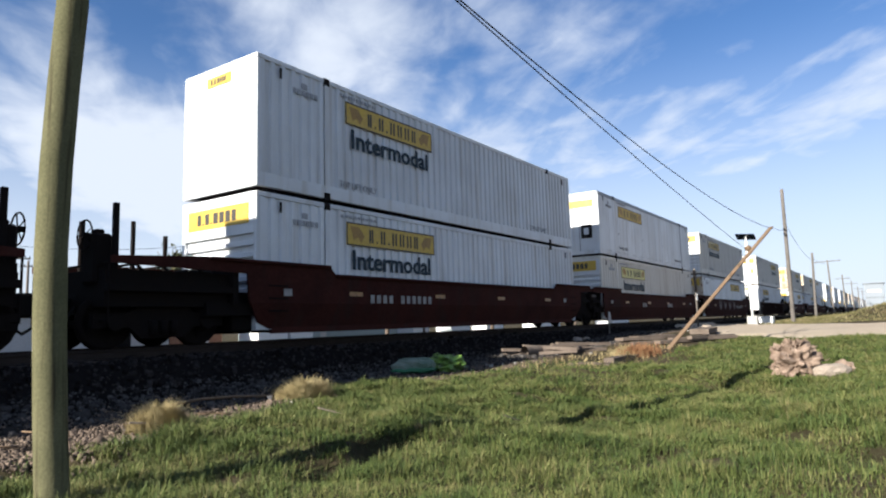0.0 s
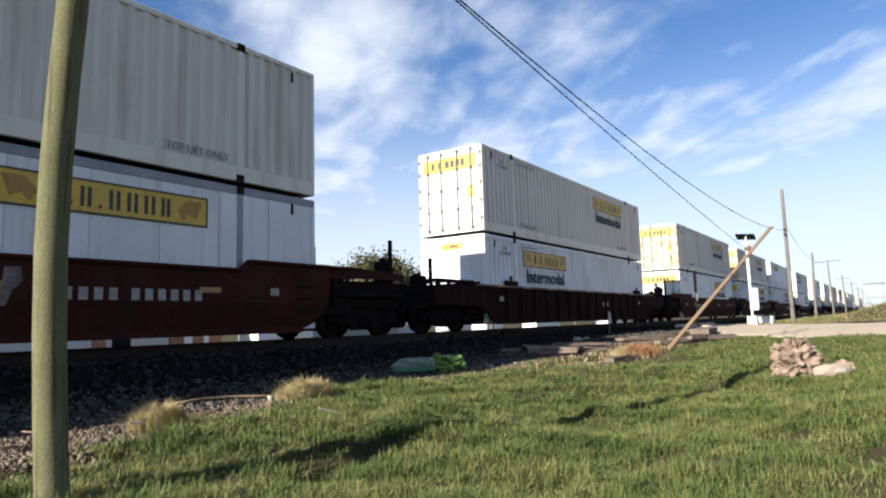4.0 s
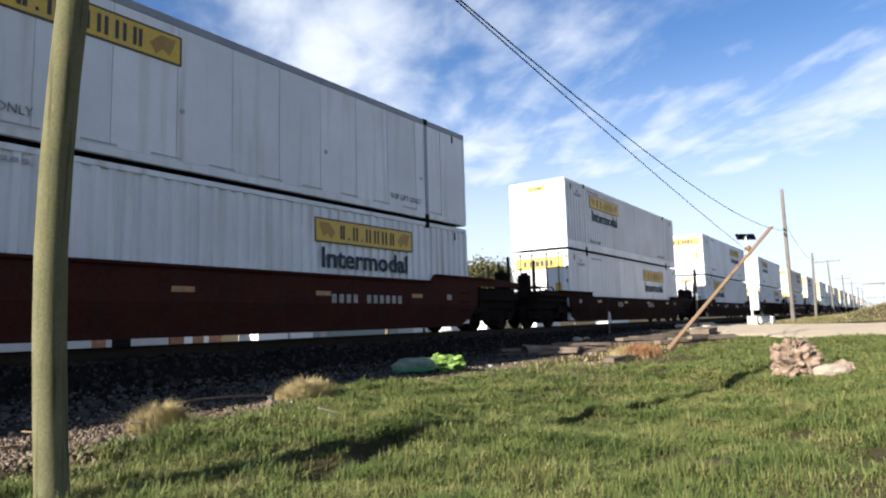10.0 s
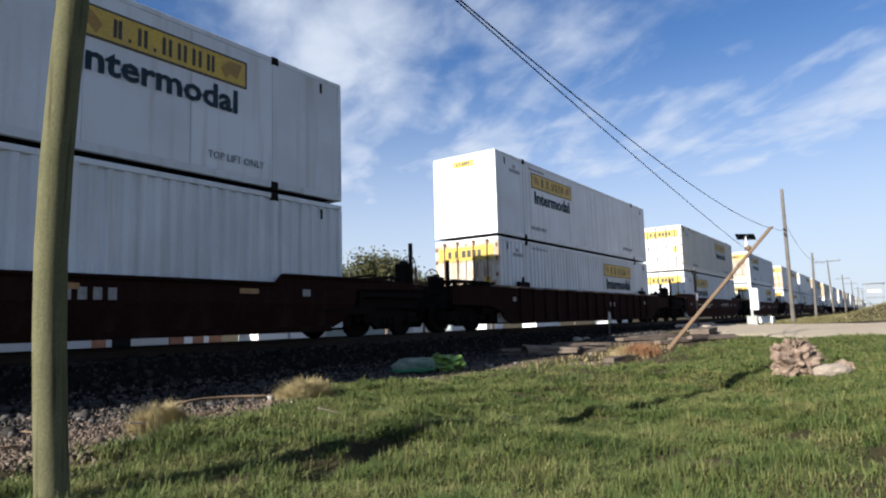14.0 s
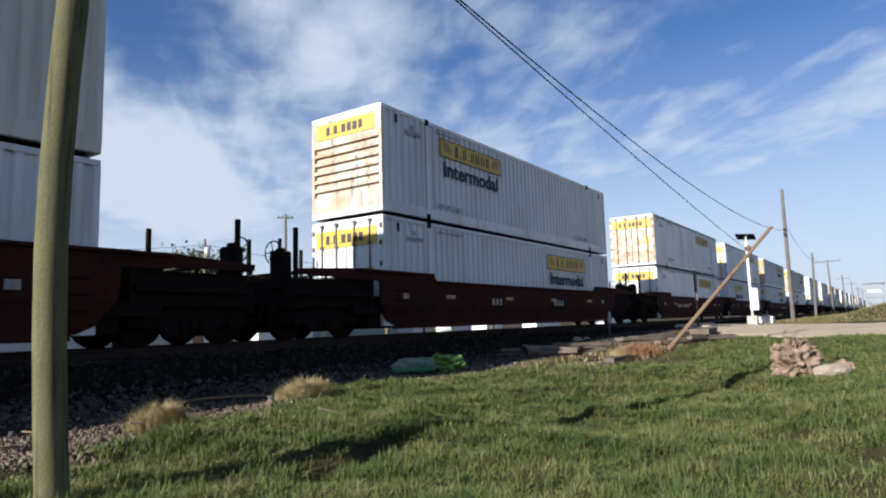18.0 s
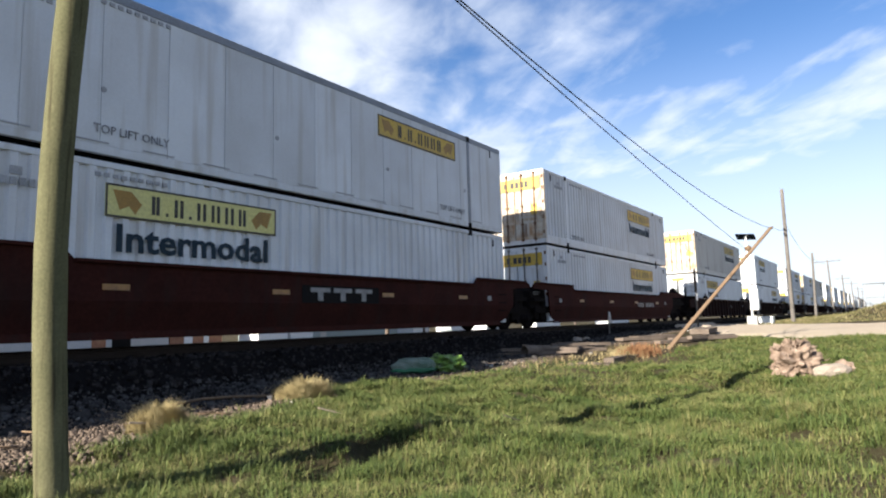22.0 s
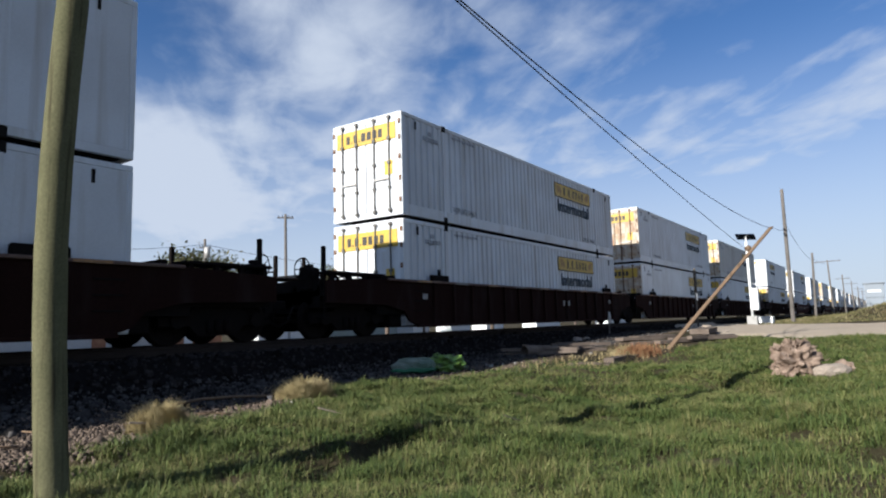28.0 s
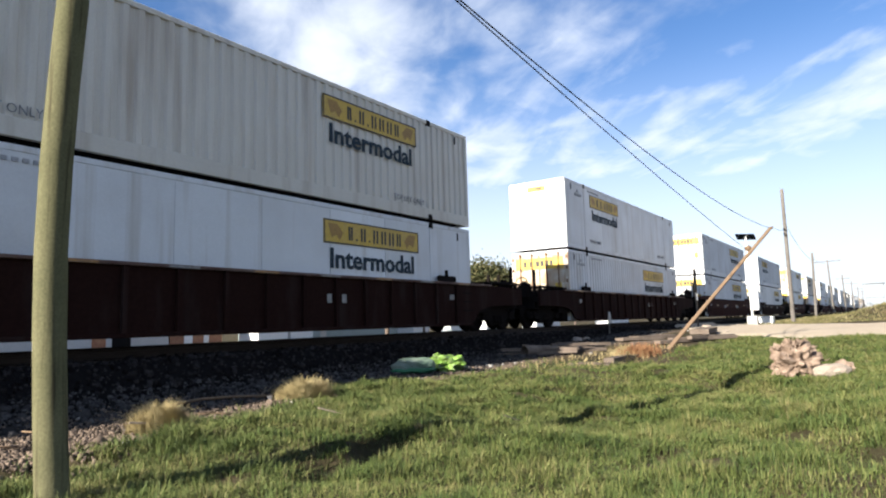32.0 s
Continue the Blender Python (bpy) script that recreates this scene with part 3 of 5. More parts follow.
def bogie(parent, x):
    """A three-piece truck: side frames with springs, bolster, and two wheelsets that turn."""
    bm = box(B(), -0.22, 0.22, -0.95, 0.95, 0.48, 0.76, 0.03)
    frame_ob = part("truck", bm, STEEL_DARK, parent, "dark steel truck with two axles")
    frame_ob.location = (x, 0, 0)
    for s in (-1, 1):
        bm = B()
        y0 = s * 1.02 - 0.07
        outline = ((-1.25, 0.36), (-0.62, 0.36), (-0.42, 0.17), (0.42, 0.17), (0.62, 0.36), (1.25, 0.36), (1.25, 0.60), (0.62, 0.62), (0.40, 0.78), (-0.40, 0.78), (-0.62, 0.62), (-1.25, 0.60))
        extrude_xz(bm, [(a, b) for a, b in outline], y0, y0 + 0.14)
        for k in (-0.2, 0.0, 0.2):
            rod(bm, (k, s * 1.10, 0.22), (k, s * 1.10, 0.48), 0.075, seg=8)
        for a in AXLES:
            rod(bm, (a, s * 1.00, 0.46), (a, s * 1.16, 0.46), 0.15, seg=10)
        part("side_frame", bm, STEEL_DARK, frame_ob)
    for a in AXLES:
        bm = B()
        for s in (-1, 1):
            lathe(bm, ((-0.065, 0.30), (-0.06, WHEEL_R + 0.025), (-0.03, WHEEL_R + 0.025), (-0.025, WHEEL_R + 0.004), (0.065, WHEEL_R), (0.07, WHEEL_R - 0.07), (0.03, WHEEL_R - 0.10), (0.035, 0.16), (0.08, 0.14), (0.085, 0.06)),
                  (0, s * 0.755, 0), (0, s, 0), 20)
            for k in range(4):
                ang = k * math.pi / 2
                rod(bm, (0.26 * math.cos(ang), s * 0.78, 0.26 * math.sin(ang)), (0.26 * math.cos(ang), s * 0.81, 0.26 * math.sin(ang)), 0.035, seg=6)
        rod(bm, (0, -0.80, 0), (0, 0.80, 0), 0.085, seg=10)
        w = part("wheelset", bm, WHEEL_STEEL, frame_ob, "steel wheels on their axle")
        w.matrix_parent_inverse = Matrix.Translation((a, 0, WHEEL_R))
    return frame_ob


def side_plate(bm, y0, y1, first, last, fold, drop=0.0):
    """The well's side: a deep plate between the trucks, cut away over them, with raised shoulders at both ends."""
    f = -3.05 if first else -1.55
    r = LEN + 3.05 if last else LEN + 1.55
    if fold:
        outline = [(0.45, 0.21), (LEN - 0.45, 0.21), (LEN - 0.02, 0.40), (LEN + 0.28, 0.85), (LEN + 0.32, 1.38), (r, 1.44), (r, 1.56), (LEN + 1.25, 1.66), (LEN - 1.95, 1.66), (LEN - 2.15, 1.47),
                   (2.15, 1.47), (1.95, 1.66), (-1.25, 1.66), (f, 1.56), (f, 1.44), (-0.32, 1.38), (-0.28, 0.85), (0.02, 0.40)]
    else:
        outline = [(0.45, 0.21), (LEN - 0.45, 0.21), (LEN - 0.02, 0.36), (LEN + 0.20, 0.62), (LEN + 0.95, 0.78), (r, 0.82), (r, 1.34), (LEN + 0.9, 1.44),
                   (-0.9, 1.44), (f, 1.34), (f, 0.82), (-0.95, 0.78), (-0.20, 0.62), (0.02, 0.36)]
    extrude_xz(bm, [(x, z - drop if z > 1.3 else z) for x, z in outline], y0, y1)
    if fold:
        # the lower half of a smooth side leans inwards
        bmesh.ops.bisect_plane(bm, geom=bm.verts[:] + bm.edges[:] + bm.faces[:], plane_co=(0, 0, 0.80), plane_no=(0, 0, 1))
        for v in bm.verts:
            if v.co.z < 0.79:
                v.co.y *= 1 - 0.20 * (0.80 - v.co.z)


def brake_wheel(parent, x, y, z):
    bm = B()
    n = 14
    pts = [(x, y + 0.26 * math.cos(2 * math.pi * i / n), z + 0.26 * math.sin(2 * math.pi * i / n)) for i in range(n + 1)]
    tube(bm, pts, 0.016, 5)
    for i in range(0, n, 3):
        rod(bm, (x, y, z), pts[i], 0.012, seg=4)
    rod(bm, (x + 0.10, y, z), (x - 0.04, y, z), 0.05, seg=8)
    return part("brake_wheel", bm, STEEL_DARK, parent, "spoked hand brake wheel")


def well_car(ribbed, first, last, decor="", dull=False):
    """One unit of a well car. first, last: its ends have couplers; otherwise the truck is shared with the next unit."""
    paint = CAR_BROWN if ribbed or dull else CAR_RED
    drop = 0.24 if dull else 0.0  # the grimy cars have a lower side
    look_words = "ribbed dark brown" if ribbed else "smooth grimy dark brown" if dull else "smooth mineral-red"
    c = thing("well_car", f"{look_words} steel well car under two stacked containers", "railway wagon", "cars of the train")
    for y0, y1 in ((-1.45, -1.39), (1.39, 1.45)):
        bm = B()
        side_plate(bm, y0, y1, first, last, not ribbed, drop)
        side = part("side_sill", bm, paint, c)
        s = -1 if y0 < 0 else 1
        ye = y0 if s < 0 else y1
        bm = box(B(), 0.3, LEN - 0.3, min(ye, ye + s * 0.09), max(ye, ye + s * 0.09), 0.19, 0.27, 0.01)
        if not ribbed:
            bm = box(B(), 0.4, LEN - 0.4, min(ye - s * 0.14, ye - s * 0.22), max(ye - s * 0.14, ye - s * 0.22), 0.17, 0.30)
        part("bottom_flange", bm, paint, side)
        bm = B()
        strips = ((-0.9, LEN + 0.9, 1.40),) if ribbed else ((2.15, LEN - 2.15, 1.41 - drop), (-1.2, 1.95, 1.60 - drop), (LEN - 1.95, LEN + 1.2, 1.60 - drop))
        for x0, x1, zz in strips:
            part("top_flange", box(B(), x0, x1, min(ye, ye + s * 0.08), max(ye, ye + s * 0.08), zz, zz + 0.06, 0.01), FLANGE if ribbed else paint, side)
        if ribbed:
            for x0, x1, on in ((-2.95, -0.95, first), (LEN + 0.95, LEN + 2.95, last)):
                if on:
                    bm = box(B(), x0, x1, min(ye, ye - s * 0.5), max(ye, ye - s * 0.5), 1.50, 1.56, 0.012)
                    for k in range(4):
                        xx = x0 + 0.1 + k * 0.57
                        box(bm, xx, xx + 0.08, min(ye - s * 0.05, ye - s * 0.15), max(ye - s * 0.05, ye - s * 0.15), 1.22, 1.50)
                    part("walkway", bm, STEEL_DARK, side, "thin raised end walkway")
            for x0 in (1.05, LEN - 1.9):
                bm = box(B(), x0, x0 + 0.85, min(ye + s * 0.02, ye - s * 0.1), max(ye + s * 0.02, ye - s * 0.1), 1.42, 1.64, 0.03)
                box(bm, x0 + 0.36, x0 + 0.44, min(ye, ye - s * 0.06), max(ye, ye - s * 0.06), 1.64, 1.80)
                part("lock_housing", bm, STEEL_DARK, side, "dark box on the top flange")
        if ribbed:
            for k in range(15):
                x0 = 1.05 + k * (LEN - 2.2) / 14
                part("rib", box(B(), x0, x0 + 0.09, min(ye, ye + s * 0.075), max(ye, ye + s * 0.085), 0.27, 1.40), paint, side)
        for x0 in (0.0, LEN - 0.9):
            bm = B()
            for k in range(3):
                box(bm, x0 + 0.2, x0 + 0.7, min(ye, ye + s * 0.02), max(ye, ye + s * 0.02), 0.62 + k * 0.26, 0.65 + k * 0.26)
            part("ladder", bm, STEEL_DARK, side)
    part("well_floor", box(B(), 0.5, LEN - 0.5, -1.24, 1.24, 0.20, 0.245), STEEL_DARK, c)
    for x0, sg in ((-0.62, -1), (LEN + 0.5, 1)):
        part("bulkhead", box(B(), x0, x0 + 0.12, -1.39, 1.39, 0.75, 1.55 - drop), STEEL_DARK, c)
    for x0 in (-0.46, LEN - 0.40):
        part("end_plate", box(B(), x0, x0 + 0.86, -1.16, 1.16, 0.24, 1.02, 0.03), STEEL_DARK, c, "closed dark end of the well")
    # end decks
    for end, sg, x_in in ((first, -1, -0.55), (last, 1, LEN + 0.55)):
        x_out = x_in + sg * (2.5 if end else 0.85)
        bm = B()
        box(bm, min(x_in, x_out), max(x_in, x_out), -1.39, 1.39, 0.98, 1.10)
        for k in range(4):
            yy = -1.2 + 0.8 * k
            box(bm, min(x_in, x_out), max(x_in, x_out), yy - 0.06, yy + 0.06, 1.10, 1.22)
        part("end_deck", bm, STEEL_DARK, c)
        # blocks fill the recess over the truck; their near-black colour holds its shade
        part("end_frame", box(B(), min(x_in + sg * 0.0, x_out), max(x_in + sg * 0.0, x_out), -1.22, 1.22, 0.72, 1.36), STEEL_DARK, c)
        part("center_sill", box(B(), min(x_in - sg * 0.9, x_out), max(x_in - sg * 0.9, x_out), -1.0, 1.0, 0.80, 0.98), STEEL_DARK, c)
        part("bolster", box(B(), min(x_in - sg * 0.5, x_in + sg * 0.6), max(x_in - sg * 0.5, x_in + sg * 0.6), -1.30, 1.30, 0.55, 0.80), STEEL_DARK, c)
        for yy in (1.33,):
            for dx in (-0.15, 0.6):
                xx = x_in + sg * dx
                part("guide_post", box(B(), xx - 0.035, xx + 0.035, yy - 0.035, yy + 0.035, 1.10, (2.40 if dx < 0.5 else 2.65) - (0.45 if ribbed else 0.0)), STEEL_DARK, c, "upright steel guide post")
        for yy in (-0.7, 0.7):
            part("equipment_box", box(B(), min(x_in + sg * 0.2, x_in + sg * 0.8), max(x_in + sg * 0.2, x_in + sg * 0.8), yy - 0.22, yy + 0.22, 1.10, 1.45, 0.03), DARK, c)
        if end:
            bm = B()
            xa = x_in + sg * 2.5
            box(bm, min(x_in, xa), max(x_in, xa), -0.28, 0.28, 0.62, 0.98)
            box(bm, min(xa, xa + sg * 0.55), max(xa, xa + sg * 0.55), -0.12, 0.12, 0.70, 0.92, 0.03)
            box(bm, min(xa + sg * 0.45, xa + sg * 0.70), max(xa + sg * 0.45, xa + sg * 0.70), -0.17, 0.17, 0.57, 0.98, 0.04)
            part("coupler", bm, DARK, c, "knuckle coupler")
            bm = tube(B(), [(xa + sg * 0.1, -0.45, 0.75), (xa + sg * 0.25, -0.42, 0.42), (xa + sg * 0.45, -0.35, 0.30), (xa + sg * 0.65, -0.30, 0.42)], 0.025)
            part("air_hose", bm, DARK, c)
            bm = B()
            for yy in (-1.36, 1.36):
                rod(bm, (xa, yy, 0.45), (xa, yy, 1.45), 0.018, seg=5)
            rod(bm, (xa, -1.36, 1.45), (xa, 1.36, 1.45), 0.018, seg=5)
            rod(bm, (xa, -1.36, 0.48), (xa, -0.9, 0.48), 0.018, seg=5)
            part("handrail", bm, STEEL_DARK, c)
            for yy in (-1.15, 1.15):
                xp = x_in + sg * (2.30 if yy < 0 else 1.75)
                bm = box(B(), xp - 0.045, xp + 0.045, yy - 0.045, yy + 0.045, 1.10, 2.15 if ribbed else 2.50, 0.008)
                box(bm, xp - 0.09, xp + 0.09, yy - 0.09, yy + 0.09, 1.10, 1.18)
                part("guide_post", bm, STEEL_DARK, c, "upright steel guide post")
        if sg < 0 and first or sg > 0 and last:
            xs = x_in + sg * 2.42
            high = 1.66 if ribbed else 1.98
            bm = box(B(), xs - 0.16, xs + 0.16, -1.02, -0.58, 1.10, high, 0.05)
            box(bm, xs - 0.08, xs + 0.08, -0.9, -0.7, high, high + 0.08, 0.03)
            part("brake_stand", bm, STEEL_DARK, c)
            brake_wheel(c, xs + sg * 0.22, -0.80, high - 0.04)
            bm = B()
            for dx in (0.5, 1.2, 1.7):
                xx = x_in + sg * dx
                rod(bm, (xx, -1.2, 1.22), (xx + sg * 0.3, -1.15, 1.55), 0.03, seg=6)
                rod(bm, (xx + sg * 0.3, -1.15, 1.55), (xx + sg * 0.3, 1.15, 1.55), 0.025, seg=6)
            part("pipe_rack", bm, STEEL_DARK, c, "bent pipes over the end deck")
    # trucks: each unit carries the one at its front, and the last one the one at its rear
    bogie(c, -1.90 if first else -1.70)
    if last:
        bogie(c, LEN + 1.90)
    # white stencils on the side
    y = -1.456
    bm = B()
    spots = {"number": ((3.35, 4, 0.78), (4.55, 6, 0.78)), "far_number": ((10.1, 4, 0.78), (11.3, 6, 0.78)), "panel": (), "graffiti": ((10.7, 4, 0.76), (11.8, 6, 0.76)),
             "both": ((3.4, 4, 0.78), (4.6, 6, 0.78))}.get(decor, ((9.8, 3, 0.85),) if ribbed else ((5.2, 3, 0.85), (9.8, 4, 0.85)))
    for x0, n, z0 in spots:
        for k in range(n):
            h = 0.20
            box(bm, x0 + k * 0.24, x0 + k * 0.24 + 0.14, y, y + 0.01, 0.82, 0.82 + h)
    for x0 in (0.6, LEN - 1.4):
        box(bm, x0, x0 + 0.22, y, y + 0.01, 0.95, 1.10)
    part("stencilling", bm, STENCIL, c, "white stencilled bars", "stuff")
    if decor in ("panel", "both"):
        x0 = 6.9 if decor == "panel" else 9.95
        if decor == "panel":
            part("mark_plate", box(B(), x0, x0 + 2.55, y - 0.004, y + 0.01, 0.81, 1.20), DARK, c, "dark plate behind three white marks")
        for k in range(3):
            xx = x0 + 0.25 + 0.72 * k
            bm = B()
            box(bm, xx, xx + 0.60, y - 0.012, y - 0.002, 1.05, 1.15)
            box(bm, xx + 0.22, xx + 0.38, y - 0.012, y - 0.002, 0.86, 1.05)
            part("white_mark", bm, STENCIL, c, "weathered white mark")
    if decor == "graffiti":
        rnd = random.Random(3)
        for x0 in (4.2, 5.9, 7.6, 9.35):
            bm = B()
            shape = ((-0.34, 0.42), (-0.40, 0.10), (-0.26, -0.16), (-0.20, -0.42), (0.10, -0.44), (0.22, -0.14), (0.36, 0.12), (0.30, 0.40), (0.14, 0.34), (0.08, 0.02), (-0.06, 0.06), (-0.14, 0.36))
            ring = [bm.verts.new((x0 + 0.42 + 1.1 * a + rnd.uniform(-0.06, 0.06), y - 0.003, 1.02 + 0.78 * b + rnd.uniform(-0.04, 0.04))) for a, b in shape]
            bm.faces.new(ring)
            part("graffiti", bm, GRAFFITI, c, "pale grey sprayed V-shaped graffiti mark")
    if not first:
        t = part("capacity_lettering", TONS, STENCIL, c, "white stencil 125 T")
        t.location = (-1.15, -1.235, 1.21)
    if ribbed:
        strips = [mesh_of(box(B(), 0, 0.62, -1.534, -1.526, 1.402, 1.452), "reflector", m) for m in (REFLECT, PALE_STRIP)]
        for k in range(9):
            r = part("reflector", strips[k % 2], None, c, ("orange", "pale grey")[k % 2] + " reflector strip")
            r.location.x = 0.3 + k * 1.85
    else:
        strip = mesh_of(box(B(), 0, 0.46, y - 0.002, y + 0.01, 0.98, 1.08), "reflector", REFLECT)
        for k in range(4):
            r = part("reflector", strip, None, c, "dull yellow reflector strip")
            r.location.x = 2.6 + k * 3.5
    return c


# wheel brown darkened too: shade under the cars is put into it
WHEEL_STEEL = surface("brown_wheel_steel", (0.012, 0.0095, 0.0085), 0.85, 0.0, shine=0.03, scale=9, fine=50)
FLANGE = surface("worn_brown_flange", (0.085, 0.048, 0.040), 0.7, second=(0.16, 0.11, 0.08), scale=1.5, amount=0.7, fine=20, shine=0.2, vary=0.2)
GRAFFITI = surface("faded_spray_paint", (0.17, 0.14, 0.135), 0.7, bump=0, second=(0.07, 0.04, 0.035), scale=4, amount=0.8, shine=0.1)
REFLECT = surface("dull_reflector", (0.30, 0.145, 0.035), 0.4, bump=0, second=(0.16, 0.075, 0.03), scale=5, amount=0.8)
PALE_STRIP = surface("dirty_pale_reflector", (0.24, 0.23, 0.22), 0.5, bump=0, second=(0.12, 0.10, 0.09), scale=5, amount=0.8)

# Fronts of the stacks along the track at 0 s, and what they carry:
# (front, car type, first, last, car marks, upper container, lower container)
STACKS = [
    (-15.0, "smooth", 1, 1, "", ("corr", "door", 9.72), ("corr", "door", 9.72)),
    (8.55, "smooth", 1, 0, "number", ("corr", "plain", 2.68), ("corr", "ribband", 2.68)),
    (27.95, "smooth", 0, 0, "", ("panel", "reefer", 2.68), ("corr", "rib", 2.68, 1, 1, 1)),
    (47.25, "smooth", 0, 1, "graffiti", ("corr", "rib", 2.68, 1), ("panel", "rusty", 9.72)),
    (70.9, "ribbed", 1, 1, "", ("corr", "door", 9.72, 1), ("corr", "plain", 2.68)),
    (94.5, "smooth", 1, 0, "number", ("corr", "rusty", 9.72, 1), ("plate", "door", 9.72)),
    (114.2, "smooth", 0, 0, "", ("corr", "rusty", 9.72, 1), ("corr", "door", 9.72)),
    (133.45, "smooth", 0, 1, "far_number", ("panel", "reefer", 2.68), ("corr", "door", 9.72)),
    (157.25, "dull", 1, 1, "", ("corr", "rib", 2.68), ("plate", "door", 9.72)),
    (181.1, "dull", 1, 1, "", ("plate", "door", 9.72), ("corr", "rib", 2.68)),
    (204.75, "ribbed", 1, 1, "", ("plate", "plain", 2.68), ("corr", "rusty", 9.72)),
    (228.6, "smooth", 1, 1, "both", ("corr", "door", 9.72, 1), ("corr", "door", 2.68)),
    (252.0, "smooth", 1, 1, "", ("corr", "ribrust", 2.68), ("corr", "door", 9.72)),
    (275.9, "smooth", 1, 0, "number", ("panel", "rusty", 9.72), ("panel", "door", 9.72)),
    (295.4, "smooth", 0, 0, "panel", ("panel", "door", 9.72), ("corr", "rib", 2.68, 0, 1, 1)),
    (314.95, "smooth", 0, 1, "far_number", ("corr", "rusty", 9.72), ("corr", "door", 9.72)),
    (338.5, "ribbed", 1, 1, "", ("corr", "rusty", 9.72, 1), ("plate", "rib", 2.68)),
    (362.4, "ribbed", 1, 1, "", ("plate", "plain", 2.68), ("plate", "door", 9.72)),
    (386.1, "ribbed", 1, 0, "", ("corr", "door", 9.85), ("corr", "door", 9.85)),
    (406.3, "ribbed", 0, 0, "", ("corr", "rusty", 9.85), ("plate", "rusty", 9.85)),
    (426.1, "ribbed", 0, 1, "", ("corr", "rusty", 9.85, 1), ("plate", "door", 9.85)),
    (449.75, "ribbed", 1, 1, "", ("plate", "plain", 2.68), ("corr", "rusty", 9.72)),
    (473.5, "smooth", 1, 1, "", ("corr", "door", 9.72), ("corr", "door", 9.72)),
]
# farther cars repeat the same kinds
x_next = 497.2
order = random.Random(4)
while x_next < 930:
    src = STACKS[order.randrange(1, 23)]
    if order.random() < 0.5:
        STACKS.append((x_next, src[1], 1, 1, src[4], src[5], src[6]))
        x_next += 23.6
    else:
        for k in range(3):
            src = STACKS[order.randrange(1, 23)]
            STACKS.append((x_next + 19.6 * k, "smooth", int(k == 0), int(k == 2), src[4], src[5], src[6]))
        x_next += 19.6 * 2 + 23.6

MOVERS = []
LOW_Z, UP_Z = 0.25, 3.26


def placed(key, make, at):
    """The first of a kind is built, the rest are copies of it."""
    if key in PROTO:
        ob = copy_thing(PROTO[key], at)
    else:
        ob = PROTO[key] = make()
        ob.matrix_basis = at
    MOVERS.append((ob, at))
    return ob


def build_train():
    for front, kind, first, last, marks, upper, lower in STACKS:
        placed(("car", kind, first, last, marks), lambda: well_car(kind == "ribbed", first, last, marks, kind == "dull"), pose(front, TRACK, 0))
        for spec, z in ((lower, LOW_Z), (upper, UP_Z)):
            k, end, sign, cream, words, pale = (tuple(spec) + (0, None, 0))[:6] if len(spec) == 3 else (tuple(spec) + (None, 0))[:6] if len(spec) == 4 else tuple(spec)
            if words is None:
                words = k != "panel"
            placed(("box", k, end, sign, cream, words, pale), lambda: container(k, end, sign, bool(cream), bool(words), bool(pale)), pose(front, TRACK, z))


build_train()


# ---- ground, track ----
SOIL = surface("dry_soil_and_litter", (0.060, 0.046, 0.026), 0.95, second=(0.026, 0.024, 0.010), scale=0.9, amount=0.9, fine=25, bump=0.6, bump_dist=0.03, shine=0.1)
# near-black ballast: the train's shade is put into its base colour
BALLAST = surface("shade_dark_ballast", (0.013, 0.012, 0.0115), 1.0, second=(0.009, 0.008, 0.008), scale=6, fine=30, bump=0.9, bump_dist=0.04, shine=0.0)
STONE = surface("grey_brown_stones", (0.125, 0.094, 0.072), 0.95, second=(0.040, 0.030, 0.023), scale=3, fine=60, bump=0.3, island=0.6, shine=0.2)
ROAD = surface("pale_gravel_road", (0.36, 0.30, 0.225), 0.95, second=(0.27, 0.22, 0.16), scale=0.8, fine=20, bump=0.4, bump_dist=0.02, shine=0.1)


def fast_mesh(name, verts, faces, material, flat=True):
    """verts: n x 3; faces: list of (array of m x k indices)."""
    me = bpy.data.meshes.new(name)
    me.vertices.add(len(verts))
    me.vertices.foreach_set("co", np.asarray(verts, dtype=np.float32).ravel())
    loops = np.concatenate([f.ravel() for f in faces])
    totals = np.concatenate([np.full(len(f), f.shape[1]) for f in faces])
    starts = np.concatenate([[0], np.cumsum(totals)[:-1]])
    me.loops.add(len(loops))
    me.loops.foreach_set("vertex_index", loops.astype(np.int32))
    me.polygons.add(len(totals))
    me.polygons.foreach_set("loop_start", starts.astype(np.int32))
    me.update(calc_edges=True)
    me.materials.append(material)
    return me


def grid_mesh(name, xs, ys, height, material):
    nx, ny = len(xs), len(ys)
    vs = [(x, y, height(x, y)) for y in ys for x in xs]
    fs = np.array([(j * nx + i, j * nx + i + 1, (j + 1) * nx + i + 1, (j + 1) * nx + i) for j in range(ny - 1) for i in range(nx - 1)])
    me = fast_mesh(name, vs, [fs], material)
    me.polygons.foreach_set("use_smooth", [True] * len(fs))
    return me


xs = [-3000, -1200, -400, -150, -60, -25, -12] + [-8 + 0.5 * i for i in range(18)] + [1.0 + 0.16 * i for i in range(75)] + [13 + 0.4 * i for i in range(50)] + [33.5, 37, 40, 42, 44, 46, 48, 50, 52, 55, 59, 65, 80, 110, 150, 220, 400, 1200, 3000]
ys = [-3000, -1000, -300, -80, -30, -12, -6] + [-4 + 0.3 * i for i in range(14)] + [0.2 + 0.12 * i for i in range(55)] + [6.8 + 0.3 * i for i in range(11)] + [11, 13, 16, 20, 30, 60, 200, 800, 3000]
